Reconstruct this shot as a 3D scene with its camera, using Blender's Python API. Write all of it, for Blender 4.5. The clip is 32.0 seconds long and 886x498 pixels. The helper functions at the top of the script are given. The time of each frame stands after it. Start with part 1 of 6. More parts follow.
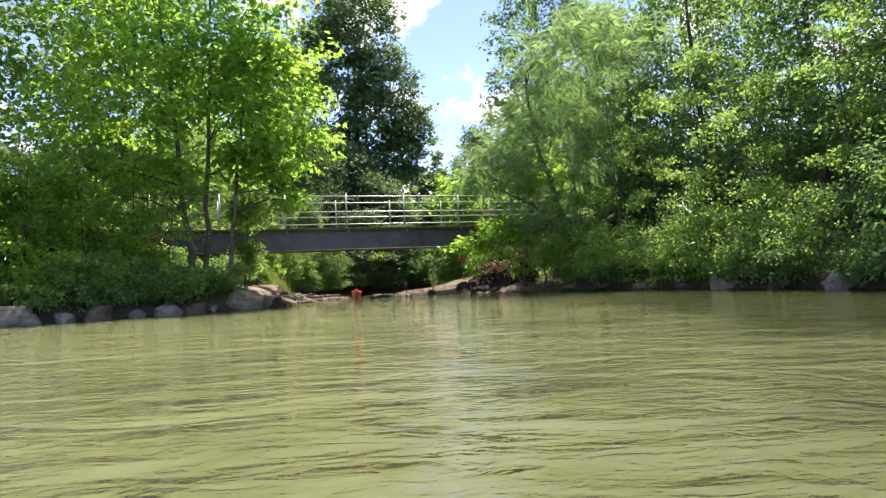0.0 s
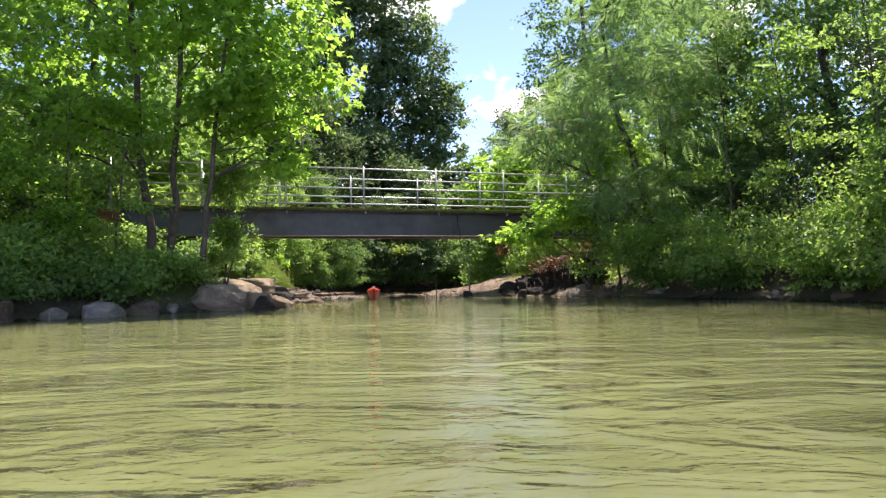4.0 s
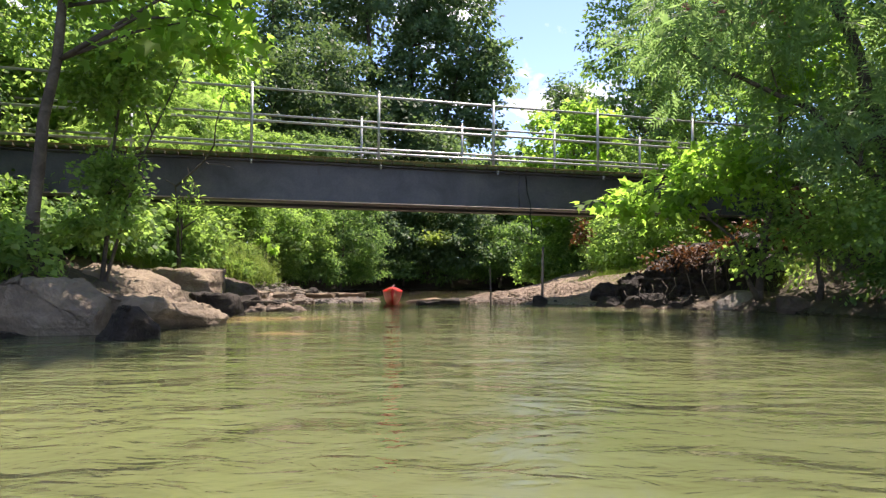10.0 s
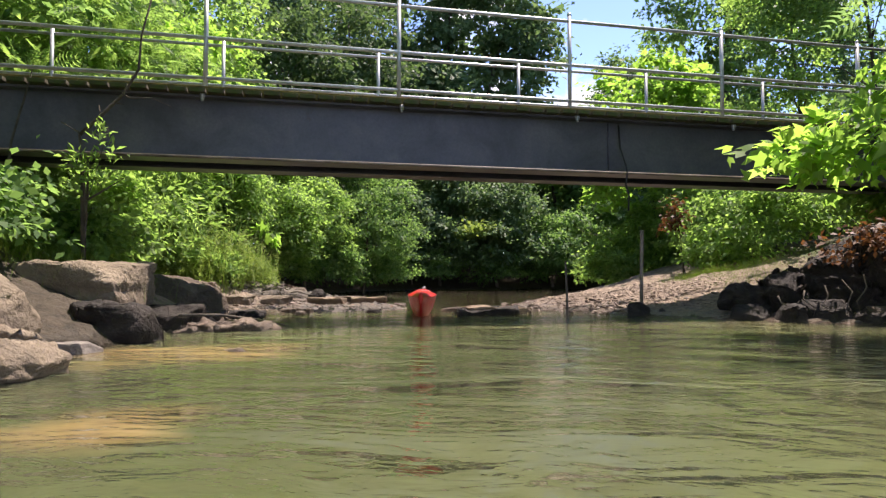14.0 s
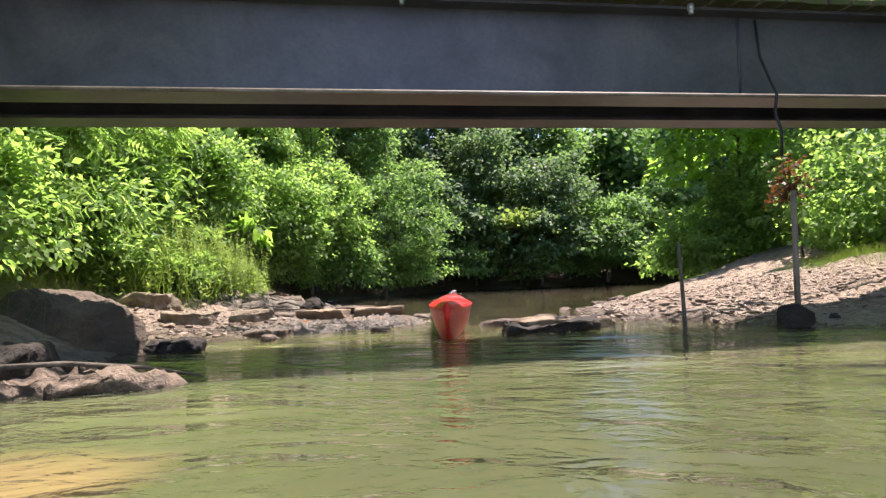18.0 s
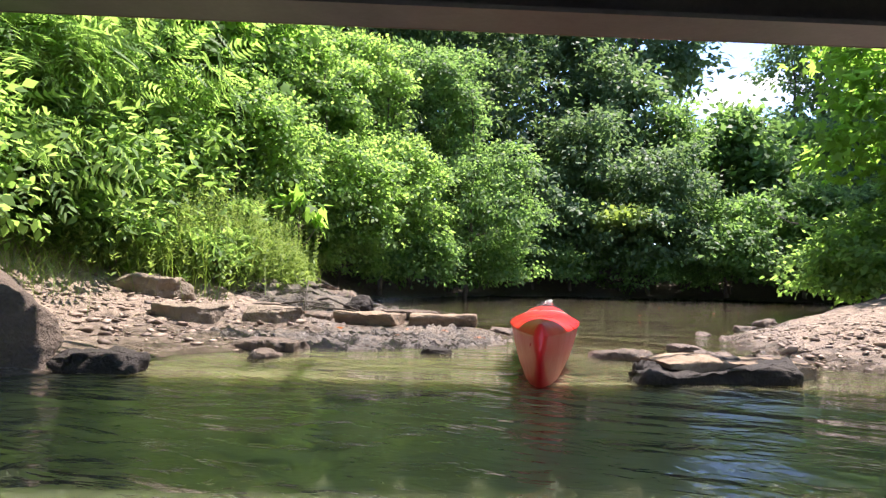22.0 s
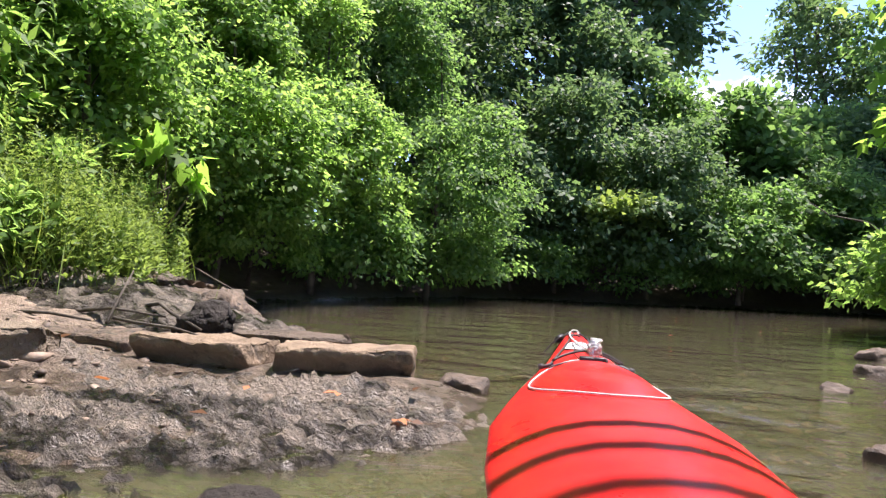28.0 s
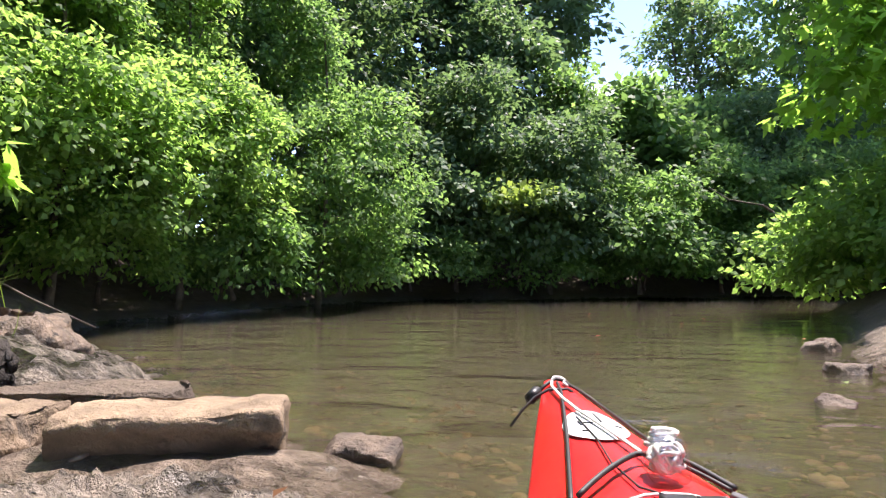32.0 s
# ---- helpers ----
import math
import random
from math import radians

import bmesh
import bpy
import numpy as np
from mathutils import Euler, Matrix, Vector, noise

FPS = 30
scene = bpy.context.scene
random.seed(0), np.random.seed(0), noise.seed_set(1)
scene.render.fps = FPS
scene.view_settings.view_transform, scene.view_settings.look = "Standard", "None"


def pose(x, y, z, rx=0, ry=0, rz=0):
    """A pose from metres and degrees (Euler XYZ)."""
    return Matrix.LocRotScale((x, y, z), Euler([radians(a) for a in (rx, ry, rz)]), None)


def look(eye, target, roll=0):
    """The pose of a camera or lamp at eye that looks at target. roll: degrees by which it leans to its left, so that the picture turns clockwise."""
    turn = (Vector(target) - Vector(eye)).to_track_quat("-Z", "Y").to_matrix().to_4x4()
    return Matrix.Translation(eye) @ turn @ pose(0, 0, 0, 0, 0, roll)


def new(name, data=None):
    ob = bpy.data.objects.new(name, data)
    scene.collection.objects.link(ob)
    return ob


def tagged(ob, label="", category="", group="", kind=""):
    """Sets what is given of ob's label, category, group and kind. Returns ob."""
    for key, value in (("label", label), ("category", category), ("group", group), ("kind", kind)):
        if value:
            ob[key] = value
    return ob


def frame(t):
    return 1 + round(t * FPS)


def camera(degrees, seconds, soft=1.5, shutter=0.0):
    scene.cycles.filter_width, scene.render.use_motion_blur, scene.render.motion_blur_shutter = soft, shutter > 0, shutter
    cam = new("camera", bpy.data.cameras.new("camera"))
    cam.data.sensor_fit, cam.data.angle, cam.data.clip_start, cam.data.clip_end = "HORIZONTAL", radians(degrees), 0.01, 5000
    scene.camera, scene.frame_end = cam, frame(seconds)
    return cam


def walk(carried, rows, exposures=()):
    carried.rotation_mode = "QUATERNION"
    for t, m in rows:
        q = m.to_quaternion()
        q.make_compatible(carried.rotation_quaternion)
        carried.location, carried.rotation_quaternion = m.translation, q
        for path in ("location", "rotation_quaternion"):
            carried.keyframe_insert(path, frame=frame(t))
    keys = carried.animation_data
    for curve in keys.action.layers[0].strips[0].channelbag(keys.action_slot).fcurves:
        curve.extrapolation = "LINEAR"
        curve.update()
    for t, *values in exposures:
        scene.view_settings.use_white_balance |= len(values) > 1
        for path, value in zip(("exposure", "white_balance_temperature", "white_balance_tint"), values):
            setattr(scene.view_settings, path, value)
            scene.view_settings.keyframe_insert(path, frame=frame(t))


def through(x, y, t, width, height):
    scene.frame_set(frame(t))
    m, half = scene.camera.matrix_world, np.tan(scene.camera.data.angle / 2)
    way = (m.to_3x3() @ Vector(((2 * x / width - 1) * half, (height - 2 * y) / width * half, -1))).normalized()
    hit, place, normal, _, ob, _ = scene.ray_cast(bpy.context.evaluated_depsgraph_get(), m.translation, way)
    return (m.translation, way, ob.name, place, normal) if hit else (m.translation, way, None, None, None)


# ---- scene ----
cam = camera(67.3, 32.0, 1.3)
ROWS = [
    (0, -0.129, 0.688, 0.547, -0.38, 2.68, 2.82),
    (0.5, -0.224, 1.358, 0.545, 0.86, 2.68, 2.77),
    (1, -0.316, 2.027, 0.546, 2.17, 2.63, 0.63),
    (1.5, -0.404, 2.697, 0.546, 2.54, 2.70, 0.31),
    (2, -0.487, 3.364, 0.544, 1.90, 2.70, 0.75),
    (2.5, -0.565, 4.029, 0.548, 0.90, 2.68, 1.08),
    (3, -0.640, 4.690, 0.547, 0.65, 2.62, 1.30),
    (3.5, -0.708, 5.346, 0.544, 1.35, 2.62, 1.23),
    (5.5, -0.953, 7.955, 0.547, -0.88, 2.68, 1.37),
    (6, -1.012, 8.600, 0.543, -1.03, 2.63, 2.22),
    (6.5, -1.068, 9.238, 0.549, 0.17, 2.70, 0.69),
    (7, -1.124, 9.867, 0.550, 1.44, 2.55, -1.15),
    (7.5, -1.181, 10.488, 0.550, 2.13, 2.55, -0.25),
    (8, -1.239, 11.099, 0.550, 2.63, 2.48, 0.14),
    (8.5, -1.297, 11.700, 0.551, 3.03, 2.50, -0.09),
    (9, -1.356, 12.293, 0.545, 3.24, 2.41, -0.01),
    (9.5, -1.417, 12.878, 0.551, 3.48, 2.43, -0.21),
    (10, -1.478, 13.452, 0.552, 3.68, 2.38, -0.16),
    (10.5, -1.537, 14.011, 0.553, 3.85, 2.34, -0.12),
    (11, -1.595, 14.552, 0.547, 3.98, 2.31, 0.12),
    (11.5, -1.651, 15.081, 0.554, 4.14, 2.24, -0.12),
    (12, -1.706, 15.602, 0.551, 4.30, 2.25, -0.71),
    (12.5, -1.761, 16.114, 0.551, 4.53, 2.16, -1.24),
    (13, -1.817, 16.612, 0.567, 5.12, 1.88, -2.28),
    (13.5, -1.873, 17.088, 0.548, 5.99, 2.08, -1.42),
    (14, -1.928, 17.548, 0.548, 6.95, 2.21, -0.05),
    (14.5, -1.980, 17.989, 0.539, 7.24, 2.14, -0.02),
    (16.5, -2.193, 19.645, 0.537, 7.86, 2.21, 1.73),
    (17, -2.237, 20.026, 0.565, 8.01, 2.15, 1.04),
    (17.5, -2.280, 20.379, 0.537, 8.59, 2.10, 2.17),
    (18, -2.328, 20.702, 0.545, 10.04, 2.15, 2.10),
    (18.5, -2.380, 20.999, 0.540, 12.09, 2.22, 0.76),
    (19, -2.431, 21.281, 0.562, 13.78, 2.02, -0.84),
    (19.5, -2.481, 21.567, 0.584, 14.97, 1.99, -0.99),
    (20, -2.530, 21.844, 0.558, 15.75, 2.12, -0.93),
    (20.5, -2.583, 22.115, 0.546, 16.39, 2.13, -1.13),
    (21, -2.636, 22.386, 0.547, 16.84, 2.11, -1.44),
    (21.5, -2.693, 22.657, 0.534, 17.22, 2.12, -1.42),
    (22, -2.753, 22.930, 0.534, 17.55, 2.11, -1.59),
    (22.5, -2.812, 23.209, 0.546, 17.72, 2.08, -1.22),
    (23, -2.874, 23.485, 0.559, 18.04, 2.06, -1.02),
    (23.5, -2.945, 23.758, 0.548, 18.33, 2.11, -0.97),
    (24, -3.015, 24.023, 0.556, 18.58, 1.99, -1.48),
    (24.5, -3.076, 24.276, 0.552, 18.45, 1.97, -2.31),
    (25, -3.127, 24.522, 0.545, 17.92, 1.99, -2.04),
    (25.5, -3.171, 24.763, 0.555, 17.53, 1.93, -2.16),
    (27.5, -3.353, 25.730, 0.548, 16.04, 1.63, -4.45),
    (28, -3.394, 25.958, 0.520, 15.23, 1.90, -3.01),
    (28.5, -3.430, 26.168, 0.548, 14.26, 1.68, -3.21),
    (29, -3.461, 26.356, 0.548, 13.37, 1.64, -3.03),
    (29.5, -3.490, 26.520, 0.548, 12.53, 1.56, -3.95),
    (30, -3.516, 26.654, 0.528, 11.98, 1.75, -5.13),
    (30.5, -3.543, 26.757, 0.548, 11.10, 1.79, -4.11),
    (31, -3.569, 26.836, 0.548, 9.29, 1.82, -0.74),
    (31.5, -3.595, 26.898, 0.548, 7.33, 1.95, 1.25),
    (32, -3.621, 26.953, 0.538, 6.36, 2.16, -0.25),
]
EXPOSURES = [(t, stops, kelvin, 24) for t, stops, kelvin in ((0, 1.75, 7100), (9, 1.8, 7100), (12.5, 1.68, 7000), (14.5, 1.68, 6900), (17, 2.12, 6800), (20, 2.34, 6600), (22, 2.38, 6500), (25, 2.22, 6450), (28, 2.05, 6450), (30, 2.08, 6500), (32, 2.25, 6550))]
walk(cam, [(t, pose(x, y, z, 90 + pitch, roll, yaw)) for t, x, y, z, yaw, pitch, roll in ROWS], EXPOSURES)

# ---- world and sun ----
SUN_TO = Vector((0.22, 0.355, 1.0)).normalized()
world = bpy.data.worlds.new("world")
scene.world = world
world.use_nodes = True
wn, wl = world.node_tree.nodes, world.node_tree.links
wn.clear()
w_out = wn.new("ShaderNodeOutputWorld")
w_bg = wn.new("ShaderNodeBackground")
w_sky = wn.new("ShaderNodeTexSky")
w_sky.sky_type, w_sky.sun_disc = "NISHITA", False
w_sky.sun_elevation = math.asin(SUN_TO.z)
w_sky.sun_rotation = math.atan2(SUN_TO.x, SUN_TO.y)
w_sky.air_density, w_sky.dust_density, w_sky.ozone_density = 0.62, 0.04, 3.4
w_co = wn.new("ShaderNodeTexCoord")
w_map = wn.new("ShaderNodeMapping")
w_map.inputs["Scale"].default_value = (1.0, 1.0, 1.25)
w_map.inputs["Location"].default_value = (0.35, 0.1, 0.12)
w_no = wn.new("ShaderNodeTexNoise")
w_no.inputs["Scale"].default_value, w_no.inputs["Detail"].default_value = 8.5, 9.0
w_no.inputs["Roughness"].default_value = 0.55
w_ra = wn.new("ShaderNodeValToRGB")
w_ra.color_ramp.elements[0].position, w_ra.color_ramp.elements[1].position = 0.53, 0.62
w_mix = wn.new("ShaderNodeMix")
w_mix.data_type = "RGBA"
w_mix.inputs["B"].default_value = (3.7, 3.9, 4.1, 1)
wl.new(w_co.outputs["Generated"], w_map.inputs["Vector"])
wl.new(w_map.outputs["Vector"], w_no.inputs["Vector"])
w_far = wn.new("ShaderNodeVectorMath")
w_far.operation = "DISTANCE"
w_far.inputs[1].default_value = (0.085, 0.942, 0.322)
w_near = wn.new("ShaderNodeMapRange")
w_near.inputs["From Min"].default_value, w_near.inputs["From Max"].default_value = 0.16, 0.0
w_near.inputs["To Min"].default_value, w_near.inputs["To Max"].default_value = -0.015, 0.05
w_sum = wn.new("ShaderNodeMath")
wl.new(w_co.outputs["Generated"], w_far.inputs[0])
wl.new(w_far.outputs["Value"], w_near.inputs["Value"])
wl.new(w_near.outputs["Result"], w_sum.inputs[0])
wl.new(w_no.outputs["Fac"], w_sum.inputs[1])
wl.new(w_sum.outputs["Value"], w_ra.inputs["Fac"])
wl.new(w_ra.outputs["Color"], w_mix.inputs["Factor"])
wl.new(w_sky.outputs["Color"], w_mix.inputs["A"])
wl.new(w_mix.outputs["Result"], w_bg.inputs["Color"])
w_bg.inputs["Strength"].default_value = 0.125
wl.new(w_bg.outputs["Background"], w_out.inputs["Surface"])

sun = new("sun", bpy.data.lights.new("sun", "SUN"))
sun.data.energy, sun.data.angle, sun.data.color = 3.5, radians(0.53), (1.0, 0.95, 0.86)
sun.matrix_world = look(SUN_TO * 60, (0, 0, 0))

# ---- materials ----


class Nodes:
    """A small helper to write node materials."""

    def __init__(self, name):
        self.mat = bpy.data.materials.new(name)
        self.mat.use_nodes = True
        self.t = self.mat.node_tree
        self.t.nodes.clear()
        self.out = self.t.nodes.new("ShaderNodeOutputMaterial")

    def add(self, kind, **sockets):
        n = self.t.nodes.new("ShaderNode" + kind)
        for k, v in sockets.items():
            self.put(n, k.replace("_", " "), v)
        return n

    def put(self, n, k, v):
        s = n.inputs[k]
        if hasattr(v, "is_output"):
            self.t.links.new(v, s)
        elif hasattr(s, "default_value"):
            s.default_value = v

    def noise(self, scale, detail=4.0, rough=0.55, vec=None, warp=0.0):
        n = self.add("TexNoise", Scale=scale, Detail=detail, Roughness=rough, Distortion=warp)
        if vec is not None:
            self.put(n, "Vector", vec)
        return n.outputs["Fac"]

    def ramp(self, fac, *stops):
        n = self.add("ValToRGB")
        e = n.color_ramp.elements
        while len(e) < len(stops):
            e.new(0.5)
        for q, (p, c) in zip(e, stops):
            q.position, q.color = p, (*c, 1) if len(c) == 3 else c
        self.t.links.new(fac, n.inputs["Fac"])
        return n.outputs["Color"]

    def mix(self, fac, a, b, how="MIX"):
        n = self.add("Mix")
        n.data_type, n.blend_type = "RGBA", how
        for i, v in ((0, fac), (6, a), (7, b)):
            if hasattr(v, "is_output"):
                self.t.links.new(v, n.inputs[i])
            else:
                n.inputs[i].default_value = v if i == 0 else (*v, 1)
        return n.outputs[2]

    def math(self, how, a, b=0.0):
        n = self.add("Math")
        n.operation = how
        for i, v in ((0, a), (1, b)):
            if hasattr(v, "is_output"):
                self.t.links.new(v, n.inputs[i])
            else:
                n.inputs[i].default_value = v
        return n.outputs[0]

    def bump(self, height, strength=0.4, dist=0.02):
        return self.add("Bump", Height=height, Strength=strength, Distance=dist).outputs["Normal"]

    def done(self, shader):
        self.t.links.new(shader, self.out.inputs["Surface"])
        return self.mat


def grey(v):
    return (v, v, v)


def leaf_material(name, dark, mid, light, through=0.42, rough=0.55, glow=1.6):
    """Leaves: each one its own tone, waxy above, light shining through."""
    n = Nodes(name)
    rnd = n.add("NewGeometry").outputs["Random Per Island"]
    dark, light = [tuple(0.35 * m + 0.65 * c for m, c in zip(mid, o)) for o in (dark, light)]
    col = n.ramp(rnd, (0.0, dark), (0.55, mid), (1.0, light))
    big = n.noise(0.55, 3.0, 0.6, n.add("TexCoord").outputs["Object"])
    col = n.mix(n.ramp(big, (0.35, grey(0.0)), (0.7, grey(0.5))), col, (mid[0] * 1.12, mid[1] * 1.1, mid[2] * 0.8))
    pr = n.add("BsdfPrincipled", Base_Color=col, Roughness=rough, Specular_IOR_Level=0.25)
    thin = n.mix(1.0, col, (1.24 * glow, 1.12 * glow, 0.72 * glow), "MULTIPLY")
    tr = n.add("BsdfTranslucent", Color=thin)
    sh = n.add("MixShader", Fac=through)
    n.t.links.new(pr.outputs[0], sh.inputs[1])
    n.t.links.new(tr.outputs[0], sh.inputs[2])
    return n.done(sh.outputs[0])


def surface(name, cols, scale, rough=0.8, bump=0.4, dist=0.02, fine=40.0, metal=0.0, spec=0.4, second=None, vec="Object", soft=0.45):
    """A matt surface with tone at two scales and relief."""
    n = Nodes(name)
    co = n.add("TexCoord").outputs[vec]
    a = n.noise(scale, 6.0, 0.62, co, 0.6)
    b = n.noise(fine, 5.0, 0.65, co)
    col = n.ramp(a, *[(0.3 + 0.42 * i / max(1, len(cols) - 1), c) for i, c in enumerate(cols)])
    col = n.mix(0.55, col, n.ramp(b, (0.25, grey(soft)), (0.75, grey(1.0))), "MULTIPLY")
    rnd = n.add("ObjectInfo").outputs["Random"]
    col = n.mix(0.35, col, n.ramp(rnd, (0.0, grey(0.6)), (1.0, grey(1.0))), "MULTIPLY")
    if second:
        c = n.noise(second[0], 5.0, 0.6, co, 0.3)
        col = n.mix(n.ramp(c, (second[1], grey(0.0)), (second[1] + 0.1, grey(1.0))), col, second[2])
    h = n.math("ADD", n.math("MULTIPLY", a, 1.5), b)
    pr = n.add("BsdfPrincipled", Base_Color=col, Roughness=rough, Metallic=metal, Specular_IOR_Level=spec, Normal=n.bump(h, bump, dist))
    return n.done(pr.outputs[0])


LEAF_SYCAMORE = leaf_material("leaf_sycamore", (0.055, 0.115, 0.028), (0.12, 0.235, 0.052), (0.2, 0.33, 0.1), 0.76, glow=2.05)
LEAF_BRIGHT = leaf_material("leaf_bright", (0.07, 0.134, 0.042), (0.142, 0.264, 0.084), (0.24, 0.365, 0.13), 0.66)
LEAF_SHRUB = leaf_material("leaf_shrub", (0.05, 0.1, 0.04), (0.1, 0.2, 0.076), (0.18, 0.3, 0.12), 0.62)
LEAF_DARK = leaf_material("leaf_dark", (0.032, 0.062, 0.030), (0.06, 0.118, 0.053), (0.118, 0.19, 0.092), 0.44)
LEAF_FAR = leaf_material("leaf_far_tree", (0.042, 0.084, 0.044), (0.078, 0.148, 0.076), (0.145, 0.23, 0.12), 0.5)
LEAF_FERN = leaf_material("leaf_feather", (0.06, 0.125, 0.065), (0.125, 0.235, 0.12), (0.2, 0.31, 0.16), 0.62)
LEAF_YELLOW = leaf_material("leaf_yellowish", (0.1, 0.15, 0.045), (0.16, 0.22, 0.07), (0.24, 0.3, 0.11), 0.5)
LEAF_GRASS = leaf_material("grass_blade", (0.05, 0.1, 0.018), (0.1, 0.18, 0.035), (0.19, 0.24, 0.07), 0.4)
LEAF_WEED = leaf_material("leaf_weed", (0.085, 0.14, 0.04), (0.14, 0.22, 0.065), (0.21, 0.29, 0.1), 0.5)
LEAF_ORANGE = leaf_material("leaf_orange", (0.26, 0.085, 0.04), (0.38, 0.15, 0.075), (0.46, 0.23, 0.12), 0.2)
LEAF_DEAD = leaf_material("leaf_dead", (0.05, 0.022, 0.012), (0.1, 0.045, 0.022), (0.17, 0.085, 0.04), 0.3)
BARK = surface("bark", [(0.05, 0.04, 0.03), (0.11, 0.09, 0.07), (0.17, 0.15, 0.12)], 6.0, 0.9, 0.7, 0.02, 50)
ROCK = surface("sandstone", [(0.12, 0.097, 0.07), (0.27, 0.214, 0.15), (0.41, 0.335, 0.24)], 1.5, 0.88, 0.9, 0.05, 30, second=(2.6, 0.6, (0.16, 0.125, 0.095)), soft=0.7)
# wet stone; its black also stands for shade at ledge and cut bank
ROCK_DARK = surface("wet_and_shaded_rock", [(0.012, 0.01, 0.008), (0.03, 0.024, 0.019), (0.07, 0.056, 0.044)], 2.4, 0.78, 0.9, 0.03, 34, spec=0.3)
ROCK_GREY = surface("grey_stone", [(0.13, 0.115, 0.1), (0.24, 0.21, 0.18), (0.36, 0.32, 0.28)], 4.0, 0.75, 0.7, 0.03, 30)
# ROCK at roughly half tone, shade put into the stone's colour
ROCK_SHADE = surface("shaded_sandstone", [(0.065, 0.049, 0.036), (0.14, 0.105, 0.076), (0.23, 0.175, 0.125)], 1.8, 0.85, 0.9, 0.05, 30, soft=0.65)
ROCK_MUD = surface("muddy_stone", [(0.05, 0.036, 0.026), (0.14, 0.1, 0.07), (0.26, 0.19, 0.13)], 5.0, 0.65, 0.9, 0.03, 42, second=(9.0, 0.56, (0.03, 0.023, 0.017)))
ROCK_BLOCK = surface("squared_sandstone", [(0.12, 0.085, 0.055), (0.27, 0.195, 0.125), (0.4, 0.3, 0.2)], 3.0, 0.8, 0.8, 0.03, 36, second=(5.0, 0.62, (0.07, 0.055, 0.04)), soft=0.7)
STEEL = surface("black_painted_steel", [(0.055, 0.054, 0.064), (0.094, 0.092, 0.107), (0.132, 0.126, 0.136)], 1.4, 0.36, 0.15, 0.004, 30, second=(2.6, 0.7, (0.06, 0.032, 0.02)))
RUST = surface("rusty_flange", [(0.12, 0.095, 0.075), (0.23, 0.185, 0.145), (0.34, 0.285, 0.23)], 3.0, 0.6, 0.3, 0.006, 40)
GALV = surface("galvanised_pipe", [(0.42, 0.44, 0.45), (0.55, 0.57, 0.58), (0.66, 0.67, 0.68)], 5.0, 0.42, 0.1, 0.002, 60, metal=0.55)
PLANK = surface("mossy_plank", [(0.055, 0.05, 0.025), (0.1, 0.085, 0.05), (0.15, 0.13, 0.085)], 5.0, 0.9, 0.5, 0.01, 40, second=(4.0, 0.52, (0.05, 0.07, 0.015)))
MOSS = surface("moss_on_timber", [(0.05, 0.045, 0.015), (0.15, 0.125, 0.03), (0.24, 0.2, 0.06)], 7.0, 0.95, 0.9, 0.02, 60, second=(3.0, 0.6, (0.07, 0.045, 0.03)))
# root soil with the footbridge's shade put into its near-black colour
EARTH = surface("shaded_root_soil", [(0.012, 0.009, 0.007), (0.03, 0.022, 0.016), (0.065, 0.045, 0.032)], 5.0, 0.8, 1.0, 0.05, 45)
TIMBER = surface("red_brown_timber", [(0.11, 0.04, 0.02), (0.2, 0.08, 0.04), (0.27, 0.13, 0.07)], 4.0, 0.85, 0.5, 0.01, 40)
RUBBER = surface("black_cord", [(0.012, 0.012, 0.012), (0.02, 0.02, 0.02), (0.03, 0.03, 0.03)], 30.0, 0.6, 0.3, 0.001, 200)


